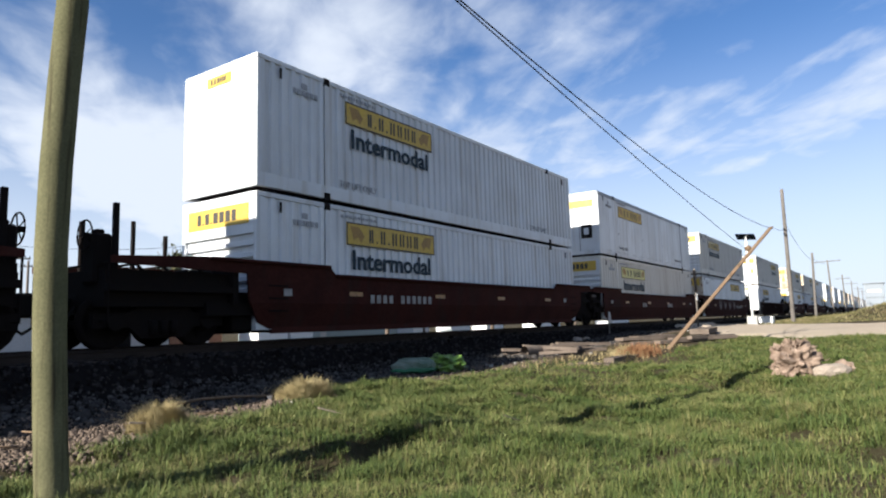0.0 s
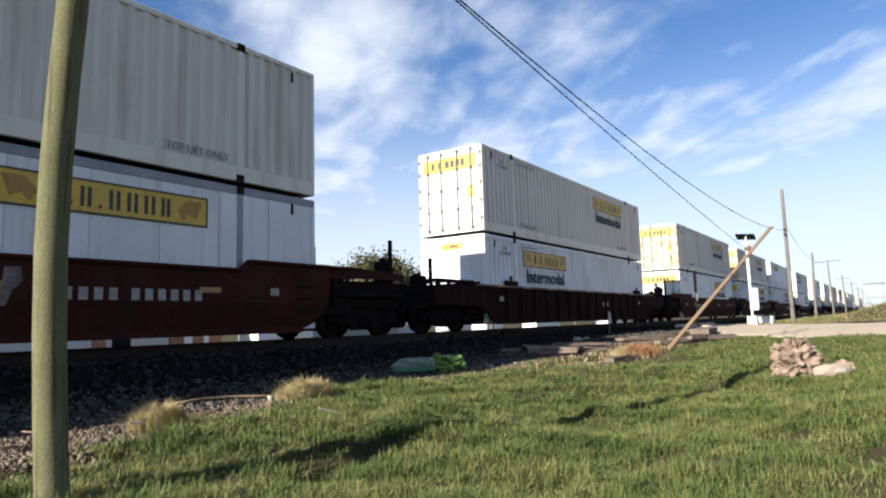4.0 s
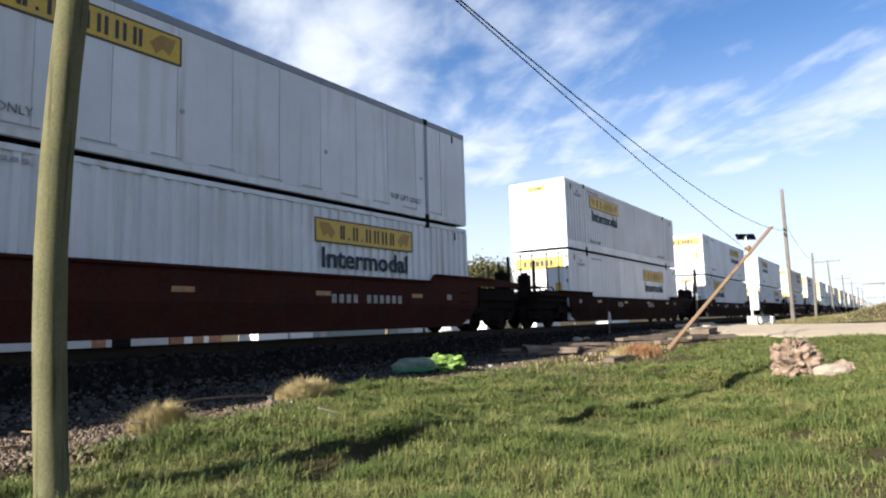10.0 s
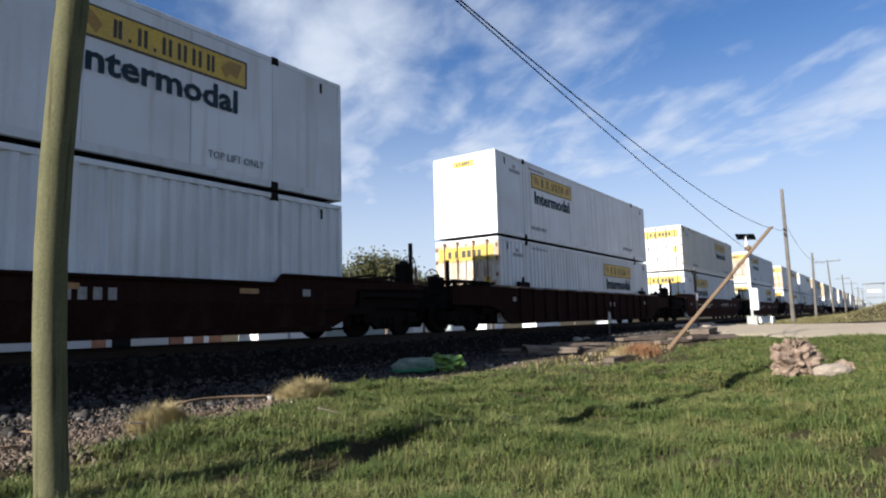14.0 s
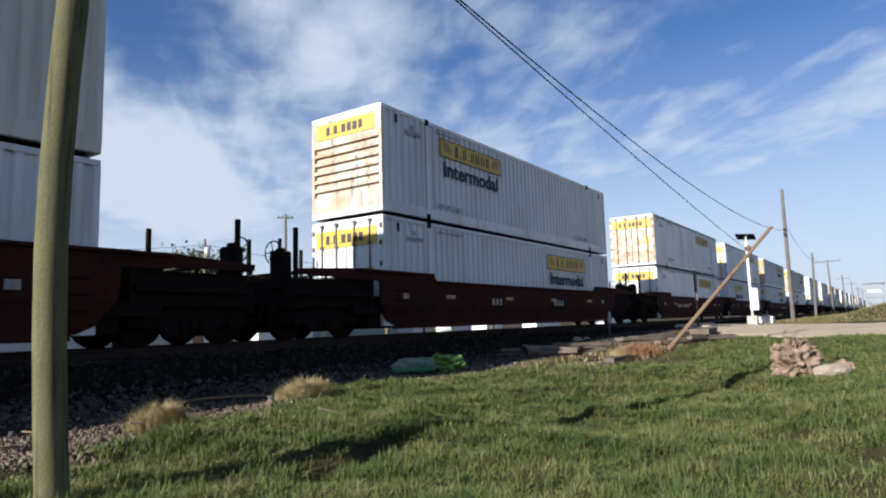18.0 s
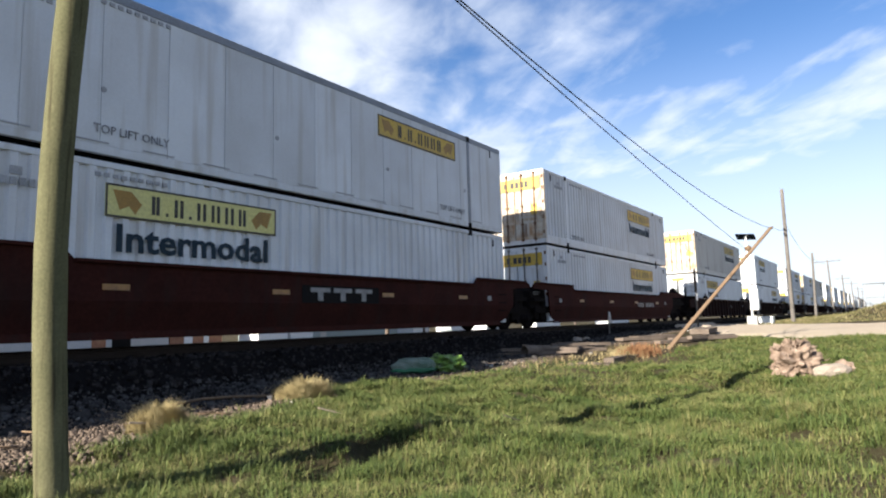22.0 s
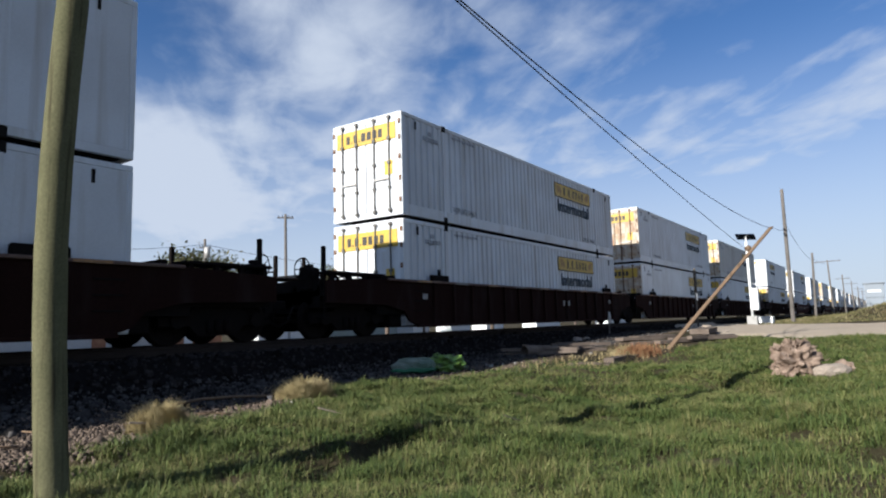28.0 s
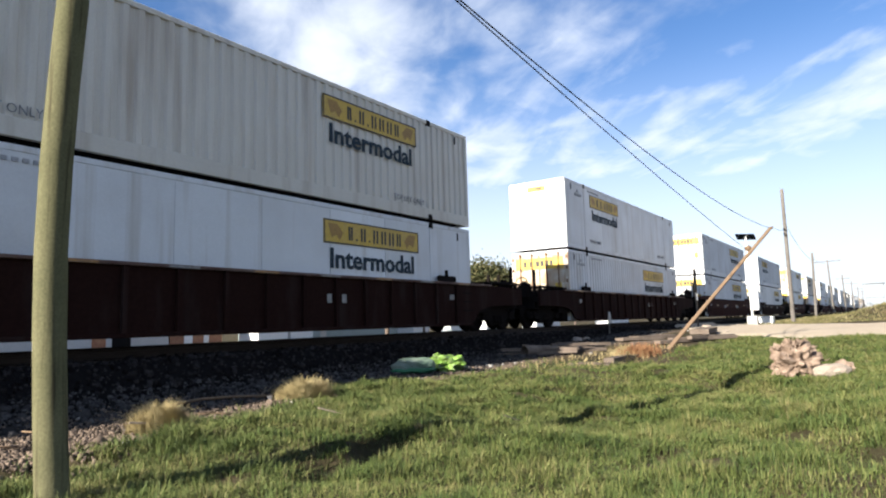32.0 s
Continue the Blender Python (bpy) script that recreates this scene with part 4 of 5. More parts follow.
ground = tagged(new("ground", grid_mesh("ground", xs, ys, ground_z, SOIL)), "dry soil with litter under the grass", "ground", kind="structure")

bm = B()
prof = [(-4.7, -1.2), (-4.4, -0.796), (-2.6, -0.652), (-1.75, -0.21), (1.75, -0.21), (4.0, -1.38)]
rows_ = []
for x in (-60.0, 1000.0):
    rows_.append([bm.verts.new((x, TRACK + dy, z)) for dy, z in prof])
for i in range(5):
    bm.faces.new((rows_[0][i], rows_[1][i], rows_[1][i + 1], rows_[0][i + 1]))
bed = single("ballast_bed", bm, BALLAST, "crushed stone ballast under the track, darkened for train shade", "ballast", kind="structure")
TIE_WOOD = surface("dark_creosoted_wood", (0.05, 0.038, 0.03), 0.9, scale=4, fine=50, bump=0.4, vary=0.2, shine=0.2)
tie_mesh = mesh_of(box(B(), -0.11, 0.11, -1.3, 1.3, -0.16, 0.0, 0.01), "tie", TIE_WOOD)
for i in range(130):
    t_ = part("tie", tie_mesh, None, bed)
    t_.location = (-6 + 0.52 * i, TRACK, -0.175)
for s in (-1, 1):
    bm = B()
    y = TRACK + s * 0.755
    outline = ((-0.037, 0), (0.037, 0), (0.037, -0.04), (0.010, -0.05), (0.010, -0.15), (0.07, -0.165), (0.07, -0.18), (-0.07, -0.18), (-0.07, -0.165), (-0.010, -0.15), (-0.010, -0.05), (-0.037, -0.04))
    a = [bm.verts.new((-60, y + p, q)) for p, q in outline]
    b = [bm.verts.new((1000, y + p, q)) for p, q in outline]
    for i in range(12):
        bm.faces.new((a[i], b[i], b[(i + 1) % 12], a[(i + 1) % 12]))
    single("rail", bm, RAIL, "rust-brown steel rail with a worn head", "rail", "rails of the track", "structure")

# dirt road: it comes in from the right and climbs to the crossing
road_edge = (((23.0, -14.0), (33.0, -14.0)), ((23.2, -6.0), (38.0, -6.0)), ((23.0, 0.0), (41.0, 0.0)), ((22.6, 2.2), (39.5, 2.4)), ((23.6, 4.4), (40.0, 4.4)), ((27.0, 6.0), (42.0, 6.6)), ((33.0, 8.0), (45.0, 8.6)), ((37.0, 9.9), (46.0, 10.0)))
bm = B()
grid_ = []
road_rows = [tuple(tuple(p + (q - p) * j / 5 for p, q in zip(u, v)) for u, v in zip(r0, r1)) for r0, r1 in zip(road_edge, road_edge[1:]) for j in range(5)] + [road_edge[-1]]
for (ax, ay), (bx, by) in road_rows:
    row = []
    for k in range(31):
        f = k / 30
        x, y = ax + (bx - ax) * f, ay + (by - ay) * f
        x += 0.9 * noise.noise((x * 0.5, y * 0.5, 5.0)) * (1 if k in (0, 30) else 0)
        z = max(top_z(x + dx, y + dy) for dx in (-0.5, 0, 0.5) for dy in (-0.4, 0, 0.4)) + (0.03 if 0 < k < 30 else -0.05)
        row.append(bm.verts.new((x, y, z)))
    grid_.append(row)
for r0, r1 in zip(grid_, grid_[1:]):
    for k in range(30):
        f = bm.faces.new((r0[k], r0[k + 1], r1[k + 1], r1[k]))
        f.smooth = True
single("road", bm, ROAD, "pale dusty gravel road leading to the crossing", "road", kind="structure")


# ---- stones and grass ----
def stones(name, label, count, place, size, material, seed):
    rng = np.random.default_rng(seed)
    cube = np.array([(x, y, z) for z in (-1, 1) for y in (-1, 1) for x in (-1, 1)], float)
    quads = np.array([(0, 2, 3, 1), (4, 5, 7, 6), (0, 1, 5, 4), (2, 6, 7, 3), (0, 4, 6, 2), (1, 3, 7, 5)])
    vs, fs = [], []
    for i in range(count):
        x, y, z = place(rng)
        r = size * math.exp(rng.normal(0, 0.4))
        m = Euler(rng.uniform(0, 6.28, 3)).to_matrix()
        v = cube * (1 + rng.uniform(-0.35, 0.25, (8, 3))) * r * rng.uniform(0.5, 1.0, 3) * (1, 1, 0.7)
        v = v @ np.array(m).T + (x, y, z + r * 0.2)
        vs.append(v)
        fs.append(quads + 8 * i)
    ob = new(name, fast_mesh(name, np.concatenate(vs), [np.concatenate(fs)], material))
    return tagged(ob, label, "stones", kind="stuff")


def edge_y(x):
    """Where the grass stops and the gravel begins."""
    return 5.6 + 1.9 * smooth(0.5, 9, x) + 0.25 * math.sin(1.7 * x) + 0.15 * math.sin(4.1 * x + 1)


def gravel_place(rng):
    while True:
        x = rng.uniform(-1.5, 15) if rng.random() < 0.75 else rng.uniform(-4, 30)
        y = rng.uniform(5.0, 9.0)
        if edge_y(x) - abs(rng.normal(0, 0.25)) < y < 7.75 + abs(rng.normal(0, 0.45)):
            return x, y, top_z(x, y)


def shoulder_place(rng):
    x = 30 * rng.random() ** 1.3 - 2
    y = rng.uniform(7.6, 9.5)
    return x, y, top_z(x, y)


def ballast_place(rng):
    x = 45 * rng.random() ** 1.4 - 3
    y = rng.uniform(9.1, 11.0)
    return x, y, top_z(x, y)


stones("gravel", "brown and grey loose stones along the track", 36000, gravel_place, 0.0125, STONE, 3)
# the train's shade is put into these stone colours, less on the shoulder
SHADED_STONE = surface("ballast_stone", (0.026, 0.023, 0.022), 1.0, second=(0.013, 0.011, 0.010), scale=3, fine=60, island=0.7, shine=0.0)
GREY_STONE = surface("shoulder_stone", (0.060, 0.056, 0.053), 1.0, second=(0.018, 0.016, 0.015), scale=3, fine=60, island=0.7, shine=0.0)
stones("ballast_stones", "ballast stones beside the rails, darkened for train shade", 10000, ballast_place, 0.029, SHADED_STONE, 5)
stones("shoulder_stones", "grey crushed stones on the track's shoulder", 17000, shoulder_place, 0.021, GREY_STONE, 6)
stones("pale_stones", "a few pale limestone lumps among the gravel", 90, gravel_place, 0.026, surface("pale_limestone", (0.26, 0.245, 0.225), 0.9, scale=5, island=0.2), 8)


def blade_material(name, c0, c1, c2):
    m = surface(name, c0, 0.7, scale=2, shine=0.25)
    nt = m.node_tree
    N, L = nt.nodes.new, nt.links.new
    b = nt.nodes["Principled BSDF"]
    for l in list(b.inputs["Base Color"].links) + list(b.inputs["Normal"].links):
        nt.links.remove(l)
    geo, ramp, co, nz = N("ShaderNodeNewGeometry"), N("ShaderNodeValToRGB"), N("ShaderNodeTexCoord"), N("ShaderNodeTexNoise")
    nz.inputs["Scale"].default_value, nz.inputs["Detail"].default_value = 1.6, 6
    L(co.outputs["Object"], nz.inputs["Vector"])
    add = N("ShaderNodeMath")
    mul = N("ShaderNodeMath"); mul.operation = "MULTIPLY"; mul.inputs[1].default_value = 0.55
    L(geo.outputs["Random Per Island"], mul.inputs[0])
    wide = N("ShaderNodeMapRange")
    wide.inputs["From Min"].default_value, wide.inputs["From Max"].default_value = 0.3, 0.75
    wide.inputs["To Max"].default_value = 0.6
    L(nz.outputs["Fac"], wide.inputs["Value"])
    L(mul.outputs[0], add.inputs[0]); L(wide.outputs[0], add.inputs[1])
    L(add.outputs[0], ramp.inputs["Fac"])
    e = ramp.color_ramp.elements
    e[0].color, e[1].color = (*c0, 1), (*c2, 1)
    e[0].position, e[1].position = 0.15, 1.0
    mid = e.new(0.6)
    mid.color = (*c1, 1)
    L(ramp.outputs["Color"], b.inputs["Base Color"])
    return m


GRASS = blade_material("green_grass", (0.028, 0.050, 0.0105), (0.073, 0.093, 0.022), (0.17, 0.152, 0.061))
STRAW = blade_material("dry_straw", (0.20, 0.155, 0.07), (0.28, 0.225, 0.11), (0.37, 0.31, 0.17))


def blades(name, label, roots, heights, width, material, seed, lean=0.6, kind="stuff", category="grass", top=ground_z, lift=0.0):
    """Bent tapering blades of grass; roots: n x 2 places."""
    rng = np.random.default_rng(seed)
    n = len(roots)
    z = (top(roots) if top not in (ground_z, top_z) else np.array([top(x, y) for x, y in roots])) + lift
    ang, bend = rng.uniform(0, 6.283, n), np.abs(rng.normal(0, lean, n))
    d = np.stack([np.cos(ang), np.sin(ang)], 1)
    side = np.stack([-np.sin(ang + rng.normal(0, 0.5, n)), np.cos(ang)], 1)
    w = width * rng.uniform(0.6, 1.4, n)
    out = np.zeros((n, 5, 3))
    for k, (f, wf) in enumerate(((0, 1.0), (0, -1.0), (0.55, 0.8), (0.55, -0.8), (1.0, 0))):
        reach = heights * bend * f * f
        out[:, k, :2] = roots + d * reach[:, None] + side * (w * wf)[:, None]
        out[:, k, 2] = z - 0.01 + heights * f * (1 - 0.25 * f * np.minimum(bend, 1.2))
    i = np.arange(n)[:, None] * 5
    quads, tris = i + np.array([[0, 1, 3, 2]]), i + np.array([[2, 3, 4]])
    ob = new(name, fast_mesh(name, out.reshape(-1, 3), [quads, tris], material))
    return tagged(ob, label, category, kind=kind)


def field(fn, x0, x1, y0, y1, step):
    """The function's values on a fine lattice, and between them by interpolation."""
    nx, ny = int((x1 - x0) / step) + 2, int((y1 - y0) / step) + 2
    lattice = np.array([[fn(x0 + i * step, y0 + j * step) for i in range(nx)] for j in range(ny)])

    def value(p):
        u, v = np.clip((p[:, 0] - x0) / step, 0, nx - 1.001), np.clip((p[:, 1] - y0) / step, 0, ny - 1.001)
        i, j = u.astype(int), v.astype(int)
        a, b = u - i, v - j
        return (lattice[j, i] * (1 - a) + lattice[j, i + 1] * a) * (1 - b) + (lattice[j + 1, i] * (1 - a) + lattice[j + 1, i + 1] * a) * b
    return value


def meadow():
    rng = np.random.default_rng(11)
    spots = []
    lot = (1.0, 25.0, -3.2, 8.0)
    clump_at = field(lambda x, y: noise.noise((x * 1.1, y * 1.1, 2.0)) + 0.5 * noise.noise((x * 3.2, y * 3.2, 7.0)), *lot, 0.08)
    bare_at = field(lambda x, y: max(smooth(8.5, 12, x) * smooth(3.6, 5.2, y + 0.5 * math.sin(x * 1.3)) * 0.93, 0.75 * smooth(0.9, -0.6, y - 0.05 * x + 0.3 * math.sin(2 * x)) * smooth(9.5, 6.5, x)), *lot, 0.12)
    hollow_at = field(lambda x, y: hollow(x, y)[1], *lot, 0.04)
    soil_at = field(ground_z, *lot, 0.06)
    tall_at = field(lambda x, y: 0.035 + 0.055 * max(0, 0.25 + noise.noise((x * 1.3, y * 1.3, 4.0))) + 0.13 * max(0, noise.noise((x * 2.9, y * 2.9, 1.0)) - 0.04) + 0.10 * max(0, noise.noise((x * 6.1, y * 6.1, 9.0))), *lot, 0.05)
    for count, x0, x1, y0, y1 in ((290000, 1.2, 8.5, -1.6, 7.8), (190000, 7.5, 15, -2.6, 7.6), (95000, 14, 24.5, -3.0, 6.6), (9000, 1, 3, 4, 6.5)):
        p = np.stack([rng.uniform(x0, x1, count), rng.uniform(y0, y1, count)], 1)
        x, y = p[:, 0], p[:, 1]
        hem = 5.6 + 0.25 * np.sin(1.7 * x) + 0.15 * np.sin(4.1 * x + 1)
        f = np.clip((x - 0.5) / 8.5, 0, 1)
        hem += 1.9 * f * f * (3 - 2 * f)
        ok = (y < hem + 0.18 * rng.normal(size=count)) & (rng.random(count) > bare_at(p)) & (rng.random(count) > 0.97 * hollow_at(p))
        ok &= (x < 15) | (x > 30) | ((x < 23.1 + 0.5 * np.sin(y * 2)) & (y < 4.9))
        ok &= clump_at(p) > -0.75 + 0.25 * rng.random(count)
        spots.append(p[ok])
    roots = np.concatenate(spots)
    h = tall_at(roots) * np.random.default_rng(5).uniform(0.5, 1.45, len(roots))
    far = np.clip((np.hypot(roots[:, 0], roots[:, 1]) - 4) / 12, 0, 1)
    blades("grass", "rough green meadow grass with dry patches", roots, h, 0.0030 + 0.0048 * far, GRASS, 12, 1.15, top=soil_at)
    # coarser grass beside and behind the camera
    r2 = np.random.default_rng(15)
    p = np.concatenate([np.stack([r2.uniform(-16, 1.4, 60000), r2.uniform(-14, 5.2, 60000)], 1), np.stack([r2.uniform(1, 19, 30000), r2.uniform(-14, -2, 30000)], 1)])
    p = p[(p[:, 0] < 1.3 + 0.4 * r2.normal(0, 0.5, len(p))) | (p[:, 1] < -2.0 - 0.1 * p[:, 0])]
    hp = np.array([0.05 + 0.10 * max(0, 0.25 + noise.noise((x * 1.3, y * 1.3, 4.0))) + 0.16 * max(0, noise.noise((x * 2.5, y * 2.5, 1.0))) for x, y in p]) * r2.uniform(0.5, 1.4, len(p))
    near = np.hypot(p[:, 0], p[:, 1]) > 0.5
    blades("grass", "rough green meadow grass beside the track", p[near], hp[near], 0.009, GRASS, 16, 1.7)
    tall = roots[np.random.default_rng(6).choice(len(roots), 4200, replace=False)]
    tall = tall[np.hypot(tall[:, 0], tall[:, 1]) < 16]
    blades("tall_grass", "taller pale seed stalks in the grass", tall, np.random.default_rng(7).uniform(0.08, 0.20, len(tall)), 0.0022, blade_material("seed_stalks", (0.055, 0.06, 0.018), (0.10, 0.092, 0.036), (0.18, 0.15, 0.07)), 13, 0.7)


meadow()


def tuft(at, radius, height, count, seed):
    rng = np.random.default_rng(seed)
    a, r = rng.uniform(0, 6.283, count), radius * np.sqrt(rng.random(count))
    roots = np.stack([at[0] + r * np.cos(a), at[1] + r * np.sin(a)], 1)
    dome = np.sqrt(np.maximum(0, 1.02 - (r / radius) ** 2)) * (1 + 0.2 * np.sin(3 * a + seed))
    rise = height * 0.7 * dome * rng.random(count) ** 0.7
    h = height * rng.uniform(0.12, 0.42, count)
    blades("dry_tuft", "tuft of straw-coloured dry grass at the gravel's edge", roots, h, 0.0024, STRAW, seed, 0.9, kind="", category="grass tuft", top=top_z, lift=rise)


tuft((3.98, 6.52), 0.30, 0.36, 4500, 21)
tuft((6.80, 7.32), 0.44, 0.33, 4800, 22)
tuft((15.6, 5.6), 0.5, 0.35, 700, 23)
tuft((17.0, 5.9), 0.6, 0.30, 700, 24)

# far verge: dry grass beyond the road
rng_ = np.random.default_rng(31)
verge = np.stack([44 + 90 * rng_.random(45000) ** 1.6, rng_.uniform(-14, 7.6, 45000)], 1)
blades("verge_grass", "dry yellow-green grass on the far verge", verge, rng_.uniform(0.05, 0.24, 45000) * (0.6 + 0.02 * (verge[:, 0] - 40)), 0.02, blade_material("verge", (0.06, 0.068, 0.02), (0.135, 0.118, 0.05), (0.23, 0.185, 0.105)), 33, 0.8)



# ---- poles and wires ----
def shaft_mesh(d, r0, r1, bow=(0, 0), n=12, seg=14):
    """A tapering, slightly crooked round timber from the origin to d."""
    bm = B()
    rings = []
    for i in range(n + 1):
        f = i / n
        c = d * f + Vector((bow[0], bow[1], 0)) * max(0.0, math.sin(math.pi * min(1.0, f / 0.5)))
        r = r0 + (r1 - r0) * f
        ring = []
        for k in range(seg):
            a = 2 * math.pi * k / seg
            rr = r * (1 + 0.04 * noise.noise((math.cos(a), math.sin(a), f * 9)))
            ring.append(bm.verts.new(c + Vector((rr * math.cos(a), rr * math.sin(a), 0))))
        rings.append(ring)
    for a, b in zip(rings, rings[1:]):
        for k in range(seg):
            fc = bm.faces.new((a[k], a[(k + 1) % seg], b[(k + 1) % seg], b[k]))
            fc.smooth = True
    bm.faces.new(rings[-1])
    return bm


def wood_pole(at, top, r0, r1, label, name="utility_pole", bow=(0, 0), wood=None, arm=None):
    p = thing(name, label, "pole", "utility poles", pose(*at))
    d = Vector(top) - Vector(at)
    part("shaft", shaft_mesh(d, r0, r1, bow), wood or POLE_WOOD, p)
    if arm:
        z, half, ang = arm
        c = d * (z / d.z)
        u = Vector((math.cos(ang), math.sin(ang), 0))
        bm = rod(B(), c - u * half, c + u * half, 0.07, seg=6)
        a = part("crossarm", bm, wood or POLE_WOOD, p)
        for k in (-0.85, -0.4, 0.4, 0.85):
            q = c + u * half * k
            part("insulator", rod(B(), q, q + Vector((0, 0, 0.22)), 0.05, 0.03, 6), STEEL_DARK, a)
    return p


GREY_WOOD = surface("grey_weathered_wood", (0.135, 0.122, 0.11), 0.9, second=(0.09, 0.082, 0.074), scale=2, fine=40, bump=0.4, streak=(0.08, 0.06, 0.045), streak_amount=0.6, streak_scale=(20, 20, 0.8), shine=0.2)
BROWN_WOOD = surface("bare_brown_wood", (0.155, 0.105, 0.066), 0.85, second=(0.105, 0.07, 0.045), scale=2, fine=40, bump=0.4, streak=(0.12, 0.07, 0.045), streak_amount=0.6, streak_scale=(20, 20, 0.8), shine=0.2)
A0 = wood_pole((2.0, 4.40, -0.85), (1.98, 4.38, 5.9), 0.099, 0.093, "weathered grey-green wooden utility pole in the grass", bow=(-0.045, 0.062))
part("wire_arm", rod(B(), (0.0, 0.0, 6.30), (-0.80, 0.30, 6.30), 0.05, seg=8), GREY_WOOD, A0)
P1 = wood_pole((48.9, 5.33, -0.45), (47.84, 5.22, 8.58), 0.14, 0.10, "tall weathered wooden utility pole beside the road", wood=GREY_WOOD)
bm = B()
for z in (6.0, 6.35):
    rod(bm, (-0.75 + 0.0, 0, z), (-1.15, -0.05, z + 0.02), 0.05, seg=6)
part("wire_bracket", bm, STEEL_DARK, P1)
wood_pole((93.4, 7.6, -0.55), (92.96, 7.37, 7.75), 0.17, 0.12, "weathered wooden utility pole beside the track", wood=GREY_WOOD)
wood_pole((137.6, 8.3, -0.5), (137.0, 8.55, 9.75), 0.17, 0.12, "weathered wooden utility pole with one crossarm", wood=GREY_WOOD, arm=(10.0, 2.3, 1.2))
for k, (x, h) in enumerate(((181, 9.0), (226, 9.3), (272, 9.0), (320, 9.2), (372, 9.0))):
    wood_pole((x, 8.4, -0.5), (x - 0.3, 8.5, h), 0.17, 0.12, "distant weathered wooden utility pole with one crossarm", wood=GREY_WOOD, arm=(h - 0.4, 1.6, 1.4))
wood_pole((18.6, 5.2, -0.62), (22.16, 2.79, 2.99), 0.080, 0.065, "bare brown wooden pole leaning far over", "leaning_pole", wood=BROWN_WOOD)


def wire(a, b, sag, r=0.012, n=24, label="thin black overhead wire"):
    bm = B()
    a, b = Vector(a), Vector(b)
    pts = [a.lerp(b, i / n) - Vector((0, 0, sag * 4 * (i / n) * (1 - i / n))) for i in range(n + 1)]
    tube(bm, pts, r, 5)
    single("overhead_wire", bm, DARK, label, "wire", "overhead wires")


# ---- things in the grass and by the crossing ----
def lump(bm, center, size, seed, detail=3, rough=0.35, freq=1.8, squash=1.0):
    """A crumpled, uneven mass."""
    res = bmesh.ops.create_icosphere(bm, subdivisions=detail, radius=1.0)
    for v in res["verts"]:
        p = v.co.copy()
        n = noise.fractal(p * freq + Vector((seed, seed * 0.7, 0)), 1.0, 2.0, 4)
        v.co = Vector((p.x * size[0], p.y * size[1], p.z * size[2])) * (1 + rough * n) + Vector(center)
    for f in {f for v in res["verts"] for f in v.link_faces}:
        f.smooth = False
    return bm


ROOT = surface("pale_weathered_root", (0.25, 0.185, 0.14), 0.9, second=(0.085, 0.056, 0.04), scale=7, amount=0.9, fine=40, bump=0.7, bump_dist=0.03, shine=0.2)
LOG = surface("sun_bleached_log", (0.28, 0.235, 0.19), 0.9, second=(0.19, 0.15, 0.115), scale=5, fine=30, bump=0.6, bump_dist=0.02, shine=0.2)


def stump(at):
    s = thing("tree_stump", "uprooted pale tree stump lying with its root ball", "stump", at=pose(*at, 0, 0, -52) @ Matrix.Scale(0.82, 4))
    # local x runs across the view, y away
    body = part("root_ball", lump(B(), (-0.12, 0.1, 0.36), (0.46, 0.34, 0.40), 4.0, 5, 0.5, 2.6), ROOT, s, "knotted root mass")
    rnd = random.Random(7)
    for k in range(60):
        a = rnd.uniform(0, 2 * math.pi)
        r0 = rnd.uniform(0.20, 0.36)
        p = Vector((-0.15 + r0 * math.cos(a) * 1.2, 0.05 + rnd.uniform(-0.2, 0.15), 0.40 + r0 * math.sin(a)))
        d = Vector((math.cos(a), rnd.uniform(-0.6, 0.4), math.sin(a))).normalized()
        bm = B()
        r = rnd.uniform(0.018, 0.044)
        pts = [p]
        for j in range(3):
            d = (d + Vector((rnd.uniform(-0.5, 0.5), rnd.uniform(-0.5, 0.5), rnd.uniform(-0.5, 0.4)))).normalized()
            pts.append(pts[-1] + d * rnd.uniform(0.05, 0.085))
        for j in range(3):
            rod(bm, pts[j], pts[j + 1], r * (1 - j * 0.28), r * (0.72 - j * 0.28), 7)
        part("root", bm, ROOT, body)
    bm = B()
    lump(bm, (0.42, -0.22, 0.16), (0.42, 0.20, 0.17), 9.0, 3, 0.18, 1.5)
    part("trunk", bm, LOG, s, "bleached broken trunk")
    bm = lump(B(), (0.86, 0.0, 0.2), (0.17, 0.16, 0.16), 12.0, 3, 0.4, 2.0)
    part("broken_root", bm, ROOT, s)
    return s


stump((12.85, 1.28, ground_z(12.85, 1.28) - 0.03))

SACK = surface("white_woven_sack", (0.15, 0.185, 0.145), 0.6, second=(0.012, 0.065, 0.028), scale=2.2, amount=0.85, fine=60, bump=0.3)
NEON = surface("lime_green_plastic", (0.17, 0.30, 0.05), 0.5, second=(0.03, 0.04, 0.012), scale=7, amount=0.9, fine=30, bump=0.4)
SACK_GREEN = surface("green_print", (0.014, 0.12, 0.05), 0.55, scale=4)
bag = thing("trash_sack", "full white and green sack lying by the gravel", "sack", at=pose(10.75, 8.22, top_z(10.75, 8.22), 0, 0, -42))
part("sack_body", lump(B(), (0, 0, 0.15), (0.44, 0.24, 0.18), 2.0, 4, 0.22, 1.6), SACK, bag)
part("sack_print", lump(B(), (-0.02, -0.05, 0.075), (0.455, 0.225, 0.085), 2.0, 4, 0.15, 1.6), SACK_GREEN, bag, "green printed lower edge")
